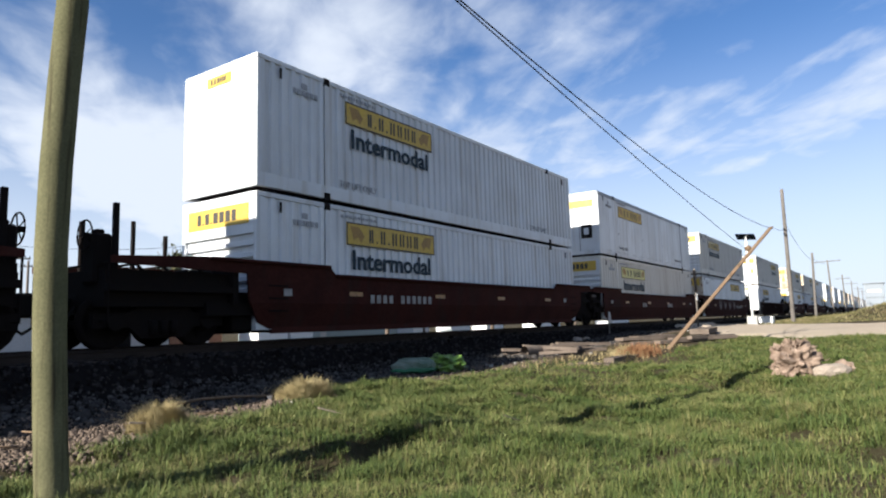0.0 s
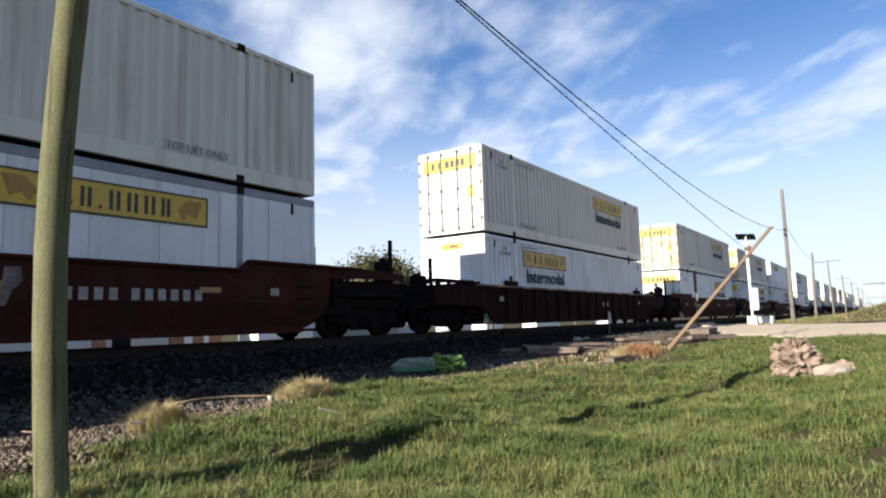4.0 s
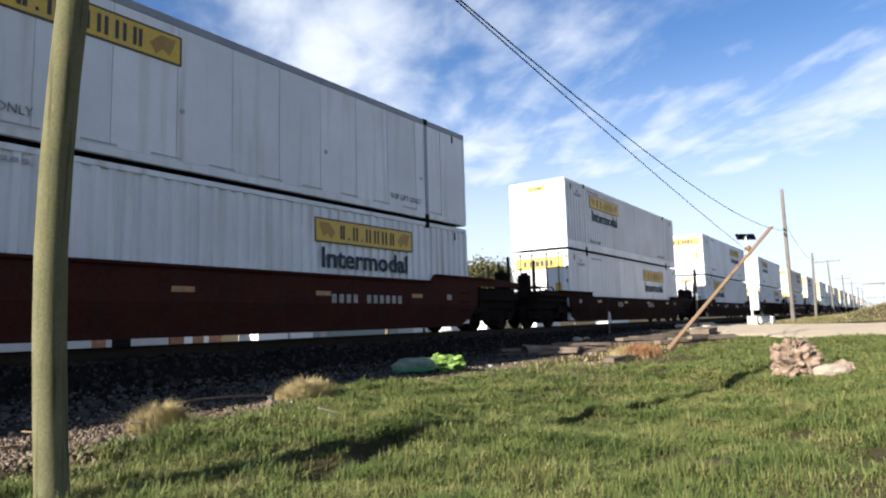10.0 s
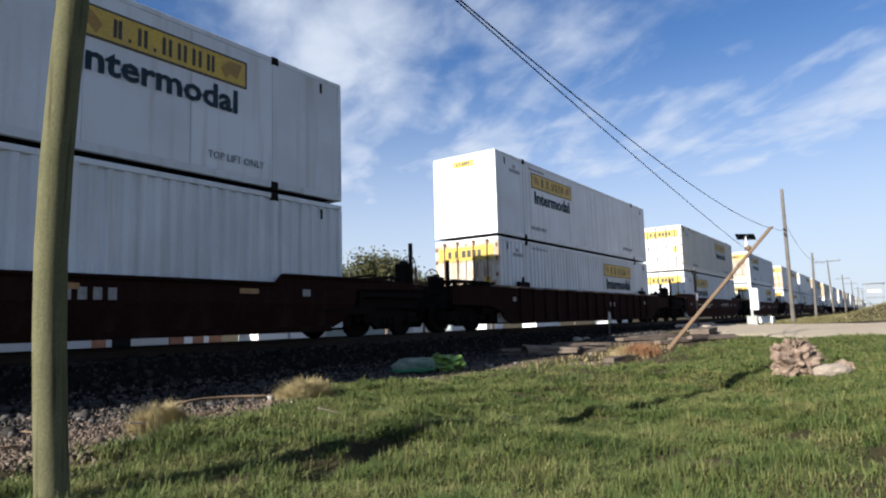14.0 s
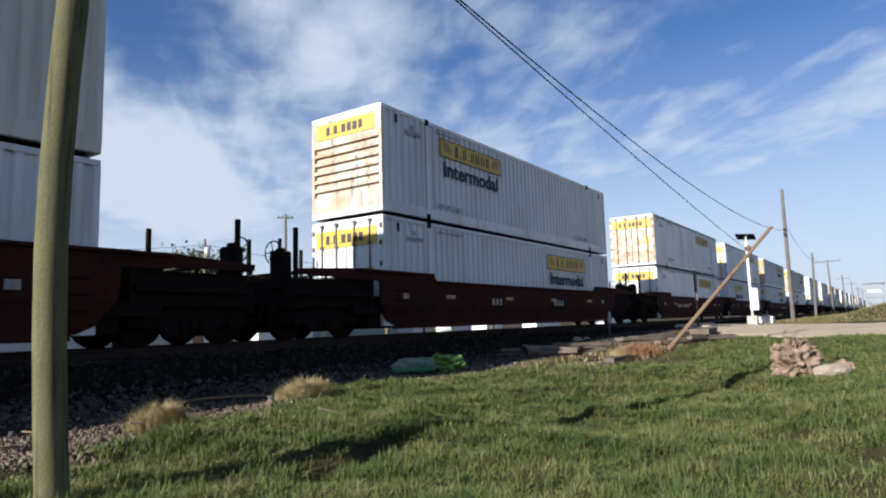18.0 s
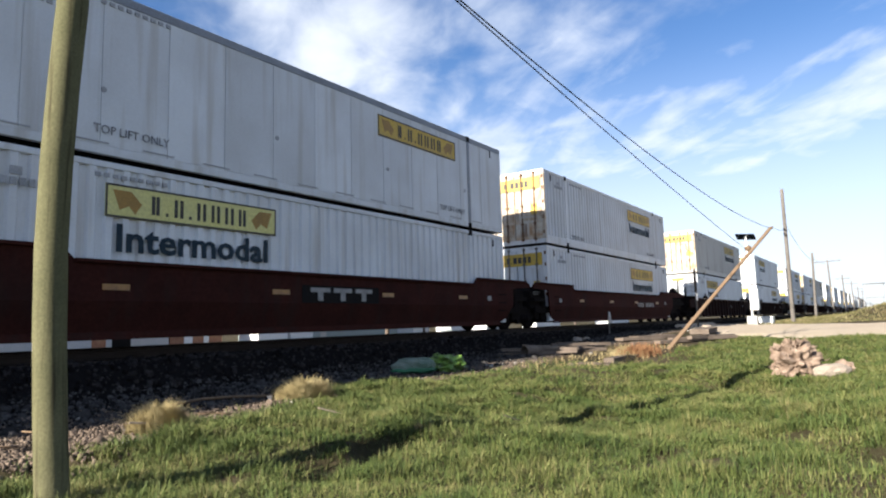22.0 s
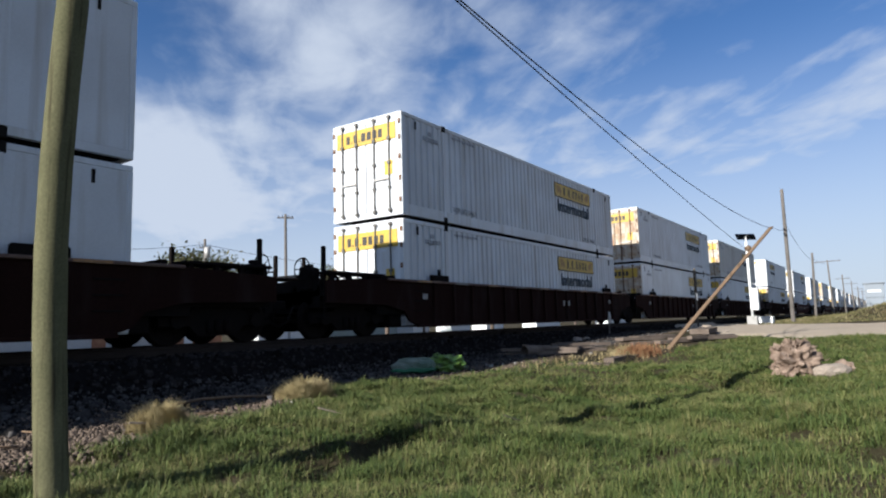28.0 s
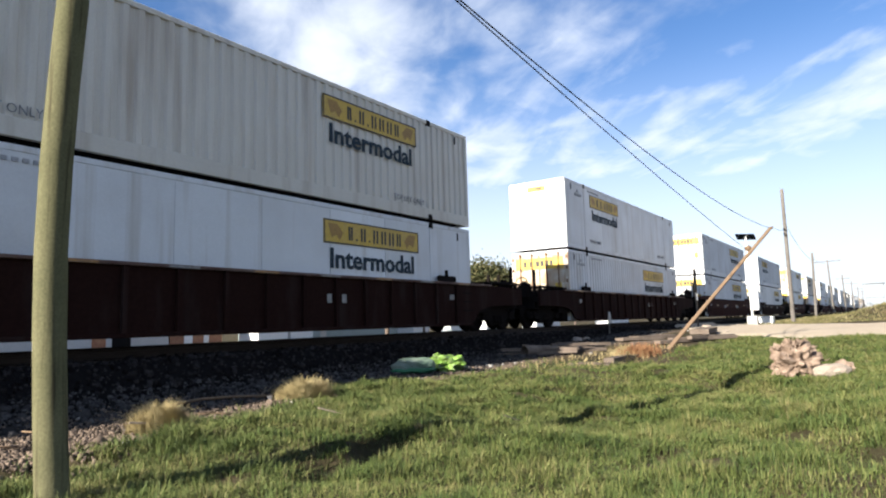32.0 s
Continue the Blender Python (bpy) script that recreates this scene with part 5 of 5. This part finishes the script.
bag2 = thing("plastic_bag", "crumpled lime-green plastic bag with dark stripes", "bag", at=pose(11.55, 7.98, top_z(11.55, 7.98), 0, 0, -40))
part("bag_body", lump(B(), (0.02, 0, 0.13), (0.36, 0.26, 0.20), 6.0, 4, 0.6, 2.2), NEON, bag2)
part("bag_knot", lump(B(), (-0.20, 0.02, 0.30), (0.09, 0.09, 0.10), 8.0, 3, 0.5, 2.0), NEON, bag2)

# rotten boards and beams on the bare patch
PLANK = surface("rotten_grey_plank", (0.145, 0.115, 0.092), 0.95, second=(0.07, 0.053, 0.042), scale=3, fine=40, bump=0.6, streak=(0.08, 0.06, 0.05), streak_amount=0.6, streak_scale=(1, 14, 14), vary=0.25, shine=0.1)


def plank(x, y, length, width, thick, turn, lift=0.0, name="plank", label="rotten grey-brown plank lying on the bare soil", tilt=0.0):
    bm = B()
    n = 6
    rows = []
    for i in range(n + 1):
        xx = -length / 2 + length * i / n
        w = width / 2 * (1 + 0.18 * noise.noise((xx * 2, x, y)))
        zz = 0.03 * noise.noise((xx, y, x))
        rows.append([bm.verts.new((xx, a * w, zz + b * thick)) for a, b in ((-1, 0), (1, 0), (1, 1), (-1, 1))])
    for a, b in zip(rows, rows[1:]):
        for k in range(4):
            bm.faces.new((a[k], b[k], b[(k + 1) % 4], a[(k + 1) % 4]))
    bm.faces.new(rows[0])
    bm.faces.new(rows[-1][::-1])
    ob = single(name, bm, PLANK, label, "plank", "rotten planks")
    ob.matrix_basis = pose(x, y, top_z(x, y) + lift, 0, tilt, turn)
    return ob


rp = random.Random(12)
for k in range(9):
    plank(16.4 + 0.26 * k + rp.uniform(-0.25, 0.25), 8.10 - 0.05 * k + rp.uniform(-0.2, 0.25), rp.uniform(1.3, 2.6), rp.uniform(0.14, 0.26), 0.08, rp.uniform(-62, -30), 0.02 + 0.08 * (k % 3), tilt=rp.uniform(-7, 7))


def fallen_log(a, b, r0, r1, label):
    """A grey, cracked round timber lying from a to b."""
    a, b = Vector((*a, top_z(*a) + r0 * 0.8)), Vector((*b, top_z(*b) + r1 * 0.8))
    q = (b - a).to_track_quat("Z", "Y").to_matrix().to_4x4()
    ob = single("log", shaft_mesh(Vector((0, 0, (b - a).length)), r0, r1, (0.04, 0.02)), PLANK, label, "log", "rotten logs")
    ob.matrix_basis = Matrix.Translation(a) @ q


fallen_log((15.9, 8.35), (18.3, 7.75), 0.15, 0.11, "grey cracked log lying on the plank heap's edge")
fallen_log((16.8, 8.7), (19.0, 7.9), 0.13, 0.10, "grey cracked log lying behind the rotten planks")
plank(15.5, 5.47, 1.9, 0.24, 0.15, 1, 0.0, "beam", "dark squared wooden beam lying on the soil")
for k in range(7):
    plank(14.35 + rp.uniform(-0.6, 0.6), 5.75 + rp.uniform(-0.45, 0.45), rp.uniform(0.3, 0.8), rp.uniform(0.07, 0.16), 0.04, rp.uniform(-60, 60), 0.01, label="splintered pale wood scrap on the bare soil")
for k in range(3):
    plank(21.9 + 0.75 * k, 7.05 - 0.2 * k, rp.uniform(1.0, 1.9), rp.uniform(0.4, 0.6), 0.09, rp.uniform(-40, -5), 0.02 + 0.03 * (k % 2), "slab", "pale grey broken slab on the dirt")
for k in range(5):
    plank(20.7 + 0.35 * k, 5.65 - 0.2 * k + rp.uniform(-0.15, 0.15), rp.uniform(1.6, 2.6), rp.uniform(0.16, 0.26), 0.10, rp.uniform(-40, -18), 0.02 * k, label="brown weathered board at the foot of the leaning pole")
plank(24.8, 5.6, 2.4, 0.6, 0.18, 4, 0.04, "beam", "dark flat timber lying on the dirt")
br = ((5.1, 8.02), (5.6, 8.12), (6.0, 8.02), (6.3, 7.85), (6.45, 7.62))
stick = single("branch", tube(B(), [(x, y, top_z(x, y) + 0.06) for x, y in br], 0.022, 7), BROWN_WOOD, "thin bent brown branch on the gravel", "branch")
for p, q in (((2.55, 6.55), (2.75, 6.9)), ((3.6, 6.4), (4.1, 6.3)), ((5.05, 5.2), (5.3, 5.05)), ((6.3, 3.6), (6.6, 3.45))):
    single("twig", rod(B(), (*p, top_z(*p) + 0.15), (*q, top_z(*q) + 0.05), 0.012, 0.006, 6), LOG, "pale dry twig in the grass", "twig", "twigs")

for tx, ty, turn in ((2.35, 6.75, 0.3), (2.55, 7.0, 1.4), (2.2, 7.15, -0.5), (2.75, 6.75, 2.3), (3.1, 7.1, 0.9), (4.6, 7.0, 0.2), (5.2, 6.9, 2.0)):
    pts = [(tx + 0.13 * k * math.cos(turn + 0.25 * k), ty + 0.13 * k * math.sin(turn + 0.25 * k), top_z(tx, ty) + 0.035 + 0.012 * k) for k in range(4)]
    single("twig", tube(B(), pts, 0.011, 5), BROWN_WOOD, "brown broken twig on the gravel", "twig", "twigs")

RUST_WEED = blade_material("rust_brown_weeds", (0.13, 0.055, 0.026), (0.19, 0.09, 0.04), (0.25, 0.16, 0.085))
rw = np.random.default_rng(41)
wr = np.stack([rw.normal(16.9, 0.32, 800), rw.normal(5.50, 0.20, 800)], 1)
blades("dead_weeds", "rust-brown dead weeds among the boards", wr, rw.uniform(0.12, 0.42, 800), 0.009, RUST_WEED, 42, 0.7, kind="", category="weeds", top=top_z)
wr = np.stack([rw.uniform(12.5, 20, 600), rw.uniform(5.0, 7.2, 600)], 1)
blades("litter_grass", "sparse dry weeds on the bare patch", wr, rw.uniform(0.05, 0.16, 600), 0.008, STRAW, 43, 0.7, top=top_z)

# white rocks by the crossing
for x, y, r in ((31.0, 6.9, 0.22), (21.8, 9.3, 0.16), (22.4, 9.2, 0.12), (26.5, 5.2, 0.10)):
    single("rock", lump(B(), (x, y, top_z(x, y) + r * 0.3), (r * 1.3, r, r * 0.7), x, 3, 0.35, 1.5), LOG, "pale rock lying on the ground", "rock", "pale rocks")

# crossing mast with its solar panel
PAINT_WHITE = surface("white_enamel", (0.78, 0.78, 0.76), 0.5, scale=3, second=(0.66, 0.65, 0.62), fine=30, bump=0.03)
PALE_CONCRETE = surface('pale_concrete', (0.33, 0.32, 0.30), 0.9, scale=3, fine=30, bump=0.2)
SOLAR = surface("dark_solar_glass", (0.02, 0.03, 0.05), 0.15, scale=5, bump=0)
mx, my = 43.9, 7.0
mz = top_z(mx, my)
mast = thing("signal_mast", "white crossing signal mast with a tilted solar panel", "signal mast", at=pose(mx, my, mz))
part("pole", rod(B(), (0, 0, 0), (-0.25, 0, 5.2), 0.075, seg=10), PAINT_WHITE, mast)
part("foundation", box(B(), -0.3, 0.3, -0.3, 0.3, -0.1, 0.55, 0.03), PALE_CONCRETE, mast)
part("control_box", box(B(), -0.25, 0.25, -0.42, 0.05, 0.9, 2.25, 0.03), PAINT_WHITE, mast, "white upright control box")
bm = box(B(), -0.34, 0.34, -0.55, 0.55, -0.025, 0.025)
pn = part("solar_panel", bm, SOLAR, mast, "dark tilted solar panel")
pn.matrix_basis = pose(-0.25, 0, 5.5, 6, 24, 0)
part("panel_strut", rod(B(), (-0.25, 0, 5.1), (-0.25, 0, 5.48), 0.04, seg=6), PAINT_WHITE, mast)
bm = lathe(B(), ((0, 0.20), (0.12, 0.20), (0.22, 0.05)), (-0.2, -0.05, 4.75), (-0.8, -0.6, 0), 12)
part("lamp_head", bm, BROWN_WOOD, mast)
cab = thing("relay_cabinet", "small white relay cabinet beside the track", "cabinet", at=pose(45.8, 6.7, top_z(45.8, 6.7)))
part("cabinet_body", box(B(), -0.4, 0.4, -0.6, 0.6, 0, 0.42, 0.02), PAINT_WHITE, cab)
part("cabinet_lid", box(B(), -0.44, 0.44, -0.64, 0.64, 0.42, 0.48, 0.02), PAINT_WHITE, cab)
# marker post by the rail and a sign post at the crossing
mk = thing("marker_post", "small weathered track marker post on the ballast", "marker post", at=pose(25.9, 9.6, top_z(25.9, 9.6) - 0.02))
part("post", rod(B(), (0, 0, 0), (0, 0, 1.0), 0.03, seg=6), GREY_WOOD, mk)
bm = extrude_xz(B(), [(-0.10, 0.50), (0.10, 0.50), (0.02, 0.95), (-0.02, 0.95)], -0.02, 0.02)
bd = part("marker_board", bm, GALV, mk)
bd.matrix_basis = pose(0, -0.03, 0, 0, 0, -35)
sp = thing("crossing_sign", "dark crossing sign seen edge-on on a thin post", "sign", at=pose(36.5, 8.55, top_z(36.5, 8.55)))
part("post", rod(B(), (0, 0, 0), (0, 0, 3.2), 0.05, seg=8), GREY_WOOD, sp)
part("sign_blade", box(B(), -0.22, 0.22, -0.03, 0.03, 1.9, 3.1, 0.01), DARK, sp)
part("sign_plate", box(B(), -0.16, 0.16, -0.05, -0.03, 1.45, 1.85, 0.01), PAINT_WHITE, sp)

# overhead wires from the near pole to the road's pole, and on
wire((1.2, 4.7, 5.46), (47.75, 5.2, 5.75), 1.08, 0.013)
wire((1.2, 4.7, 5.50), (43.6, 6.95, 4.25), 0.15, 0.013)
wire((47.8, 5.2, 6.25), (92.9, 7.4, 6.8), 0.5, 0.012)
wire((92.9, 7.4, 7.2), (137.0, 8.5, 9.4), 0.5, 0.012)


# ---- behind the train ----
BARK = surface("grey_bark", (0.12, 0.09, 0.07), 0.95, scale=6, fine=30, bump=0.5)
LEAF = blade_material("olive_leaves", (0.024, 0.033, 0.011), (0.055, 0.057, 0.02), (0.115, 0.092, 0.042))


def tree(at, height, spread, seed, label):
    rnd = random.Random(seed)
    t = thing("tree", label, "tree", "trees behind the track", pose(*at))
    bm = B()
    th = height * 0.35
    rod(bm, (0, 0, -0.2), (0.1, 0, th), 0.03 * height, 0.02 * height, 9)
    tips = []
    for k in range(7):
        a = k * 2.4 + rnd.uniform(-0.3, 0.3)
        q = Vector((math.cos(a) * spread * rnd.uniform(0.35, 0.7), math.sin(a) * spread * rnd.uniform(0.35, 0.7), height * rnd.uniform(0.55, 0.88)))
        rod(bm, (0.1, 0, th * rnd.uniform(0.8, 1.0)), q, 0.013 * height, 0.004 * height, 6)
        tips.append(q)
    part("trunk", bm, BARK, t)
    tips.append(Vector((0, 0, height * 0.85)))
    rng = np.random.default_rng(seed)
    n = 7500
    vs = np.zeros((n, 4, 3))
    for i in range(n):
        c = tips[i % len(tips)]
        p = np.array(c) + rng.normal(0, 1, 3) * (spread * 0.26, spread * 0.26, height * 0.085)
        u = rng.normal(0, 1, 3); u /= np.linalg.norm(u)
        w = np.cross(u, rng.normal(0, 1, 3)); w /= np.linalg.norm(w) + 1e-9
        s = rng.uniform(0.10, 0.22) * height / 8
        vs[i] = (p - u * s, p - w * s * 0.5, p + u * s, p + w * s * 0.5)
    me = fast_mesh("crown", vs.reshape(-1, 3), [np.arange(4 * n).reshape(n, 4)], LEAF)
    part("crown", me, None, t, "uneven olive-green crown")


GB = -1.42
tree((48.0, 40.0, GB), 8.3, 3.3, 51, "round olive-green tree behind the track")
tree((38.1, 55.5, GB), 9.0, 3.6, 52, "dark green bushy tree behind the track")
tree((68.0, 40.0, GB), 9.2, 3.0, 53, "olive-green tree behind the track")
tree((62.0, 46.0, GB), 7.0, 2.6, 54, "small dark tree behind the track")
tree((53.0, 51.0, GB), 8.2, 2.4, 55, "small olive tree behind the track")
tree((112.0, 48.0, GB), 9.0, 4.0, 56, "olive-green tree behind the track")
wood_pole((40.6, 45.9, GB), (40.35, 45.75, 10.8), 0.16, 0.12, "weathered utility pole with a crossarm behind the track", wood=GREY_WOOD, arm=(11.9, 0.75, -0.72))
wood_pole((36.3, 52.2, GB), (36.2, 52.15, 8.7), 0.16, 0.12, "weathered utility pole with a transformer behind the track", wood=GREY_WOOD, arm=(9.3, 0.5, -0.65))
single("transformer", rod(B(), (36.2, 51.75, 6.9), (36.2, 51.75, 7.9), 0.26, seg=12), GALV, "grey drum transformer hung on a pole", "transformer")
wood_pole((31.0, 76.0, GB), (31.0, 76.0, 8.2), 0.16, 0.12, "distant utility pole with a crossarm behind the track", wood=GREY_WOOD, arm=(9.0, 0.8, -0.4))
wood_pole((24.0, 60.0, GB), (24.0, 60.0, 7.4), 0.14, 0.10, "distant utility pole behind the track", wood=GREY_WOOD, arm=(8.1, 0.6, -0.4))
wire((36.2, 52.15, 8.2), (60.0, 45.0, 6.2), 0.5, 0.02)
wire((36.2, 52.15, 8.2), (20.0, 57.0, 7.4), 0.5, 0.02)

METAL_WALL = surface("pale_grey_metal_wall", (0.46, 0.47, 0.47), 0.6, second=(0.40, 0.40, 0.40), scale=1, fine=12, bump=0.05)
PALE_WALL = surface("pale_plaster_wall", (0.55, 0.52, 0.48), 0.85, second=(0.47, 0.44, 0.40), scale=1, fine=12, bump=0.1)
BRICK_RED = surface("red_brown_brick", (0.30, 0.13, 0.07), 0.85, second=(0.42, 0.24, 0.13), scale=3, fine=10, bump=0.2)
GREEN_WALL = surface("grey_green_metal_wall", (0.30, 0.36, 0.35), 0.6, second=(0.26, 0.31, 0.30), scale=1, fine=12, bump=0.05)
ROOF_M = surface("dull_metal_roof", (0.30, 0.29, 0.28), 0.55, 0.3, scale=1, fine=12)


def shed(x0, x1, y0, y1, high, wall, label, doors=(), name="shed"):
    h = thing(name, label, "building", "buildings behind the track", pose(x0, y0, GB))
    w, d = x1 - x0, y1 - y0
    part("wall", box(B(), 0, w, 0, 0.2, 0, high), wall, h)
    part("wall", box(B(), 0, w, d - 0.2, d, 0, high), wall, h)
    part("wall", box(B(), 0, 0.2, 0.2, d - 0.2, 0, high), wall, h)
    part("wall", box(B(), w - 0.2, w, 0.2, d - 0.2, 0, high), wall, h)
    bm = B()
    e = 0.3
    a = [bm.verts.new(p) for p in ((-e, -e, high), (w + e, -e, high), (w + e, d / 2, high + 0.8), (-e, d / 2, high + 0.8), (w + e, d + e, high), (-e, d + e, high))]
    bm.faces.new((a[0], a[1], a[2], a[3]))
    bm.faces.new((a[3], a[2], a[4], a[5]))
    bm.faces.new((a[0], a[3], a[5]))
    bm.faces.new((a[1], a[4], a[2]))
    bm.faces.new((a[0], a[5], a[4], a[1]))
    part("roof", bm, ROOF_M, h)
    for u, ww, hh, m in doors:
        part("door", box(B(), u, u + ww, -0.04, 0.0, 0.0, hh), m, h)
    return h


shed(6.0, 22.3, 42, 52, 2.8, METAL_WALL, "long low pale grey metal shed", ((15.0, 0.9, 2.1, BRICK_RED),))
shed(23.0, 27.6, 44, 50, 2.6, PALE_WALL, "small pale plastered building with a dark door", ((0.3, 1.4, 2.0, DARK),))
shed(28.0, 32.6, 44.5, 50, 2.6, BRICK_RED, "red-brown brick house with white doors", ((1.2, 0.7, 2.0, PAINT_WHITE), (2.9, 0.45, 2.0, PAINT_WHITE)), "house")
shed(41.5, 57.0, 46, 54, 2.7, GREEN_WALL, "long low grey-green metal shed", ((3.5, 0.8, 2.0, PALE_WALL),))


def trailer(x, y, length, label):
    t = thing("box_trailer", label, "trailer", "parked trailers", pose(x, y, GB))
    part("trailer_box", box(B(), 0, length, 0, 2.5, 0.35, 3.0, 0.03), PAINT_WHITE, t)
    part("skirt", box(B(), 0.3, length - 0.3, 0.05, 0.1, -0.02, 0.35), PAINT_WHITE, t)
    for u in (0.2 * length, 0.82 * length):
        part("wheel", lathe(B(), ((0, 0.3), (0.02, 0.45), (0.22, 0.45), (0.24, 0.3)), (u, 0.12, 0.45), (0, 1, 0), 14), DARK, t)
    return t


trailer(34.6, 42.5, 3.2, "white box trailer parked behind the track")
trailer(38.1, 42.5, 2.6, "white box trailer parked behind the track")
trailer(60.0, 46, 3.2, "white box trailer parked behind the track")
trailer(69.5, 47, 4.6, "white box trailer parked behind the track")
trailer(80.0, 48, 5.0, "white box trailer parked behind the track")
trailer(92.0, 46, 9.0, "long white box trailer parked behind the track")
trailer(118.0, 44, 12.0, "long white box trailer parked behind the track")

# far away: a white elevator building, a low dark tree line on the horizon
# distance haze is put into this wall's blue-grey colour
HAZY_WALL = surface("haze_blue_grey_wall", (0.20, 0.225, 0.25), 0.8, second=(0.17, 0.19, 0.21), scale=0.3, fine=6, bump=0.05)
far_b = thing("grain_building", "tall building far down the line, coloured blue-grey for haze", "building", at=pose(330, 1.0, -0.6))
part("wall", box(B(), 0, 14, 0, 7, 6.5, 12.4), HAZY_WALL, far_b)
part("lower_wall", box(B(), 0.3, 13.7, 0.3, 6.7, 0, 6.5), HAZY_WALL, far_b)
part("roof", box(B(), -0.5, 14.5, -0.5, 7.5, 12.4, 12.8), HAZY_WALL, far_b)
part("window_band", box(B(), -0.05, 0, 1, 6, 8.6, 9.8), METAL_WALL, far_b)
rt = np.random.default_rng(61)
n_ = 9000
c_ = np.stack([rt.uniform(220, 900, n_), rt.uniform(-260, -8, n_), np.abs(rt.normal(0, 1.6, n_)) - 0.5], 1)
u_ = rt.normal(0, 0.9, (n_, 3))
w_ = rt.normal(0, 0.9, (n_, 3))
far_w = new("far_woods", fast_mesh("far_woods", np.stack([c_ - u_, c_ - w_, c_ + u_, c_ + w_], 1).reshape(-1, 3), [np.arange(4 * n_).reshape(n_, 4)], LEAF))
tagged(far_w, "low hazy scrub and woods along the horizon", "woods", kind="stuff")


# the train runs a little unevenly: seconds, and metres by which it trails an even run
LAGS = ((0.0, 0.0), (7.0, 0.0), (14.0, 0.03), (20.0, 0.0), (22.0, -0.05), (23.5, -0.16), (25.0, 0.12), (28.0, -0.25), (29.0, 0.0), (30.0, 0.25), (31.0, 0.16), (32.0, 0.12))


def motions():
    for ob, at in MOVERS:
        rows = []
        for t, lag in LAGS:
            m = at.copy()
            m.translation.x += lag - SPEED * t
            rows.append((t, m))
        walk(ob, rows)
    # every wheel rolls at the train's speed: the first is keyed, the rest share its keys
    wheels = [o for ob, at in MOVERS for o in ob.children_recursive if o.name.startswith("wheelset")]
    turn = -SPEED / WHEEL_R / FPS
    walk(wheels[0], [(k / FPS, Matrix.Rotation(turn * k, 4, "Y")) for k in range(32 * FPS + 1)])
    keys = wheels[0].animation_data
    for w in wheels[1:]:
        w.rotation_mode = "QUATERNION"
        w.animation_data_create()
        w.animation_data.action = keys.action
        w.animation_data.action_slot = keys.action_slot


motions()
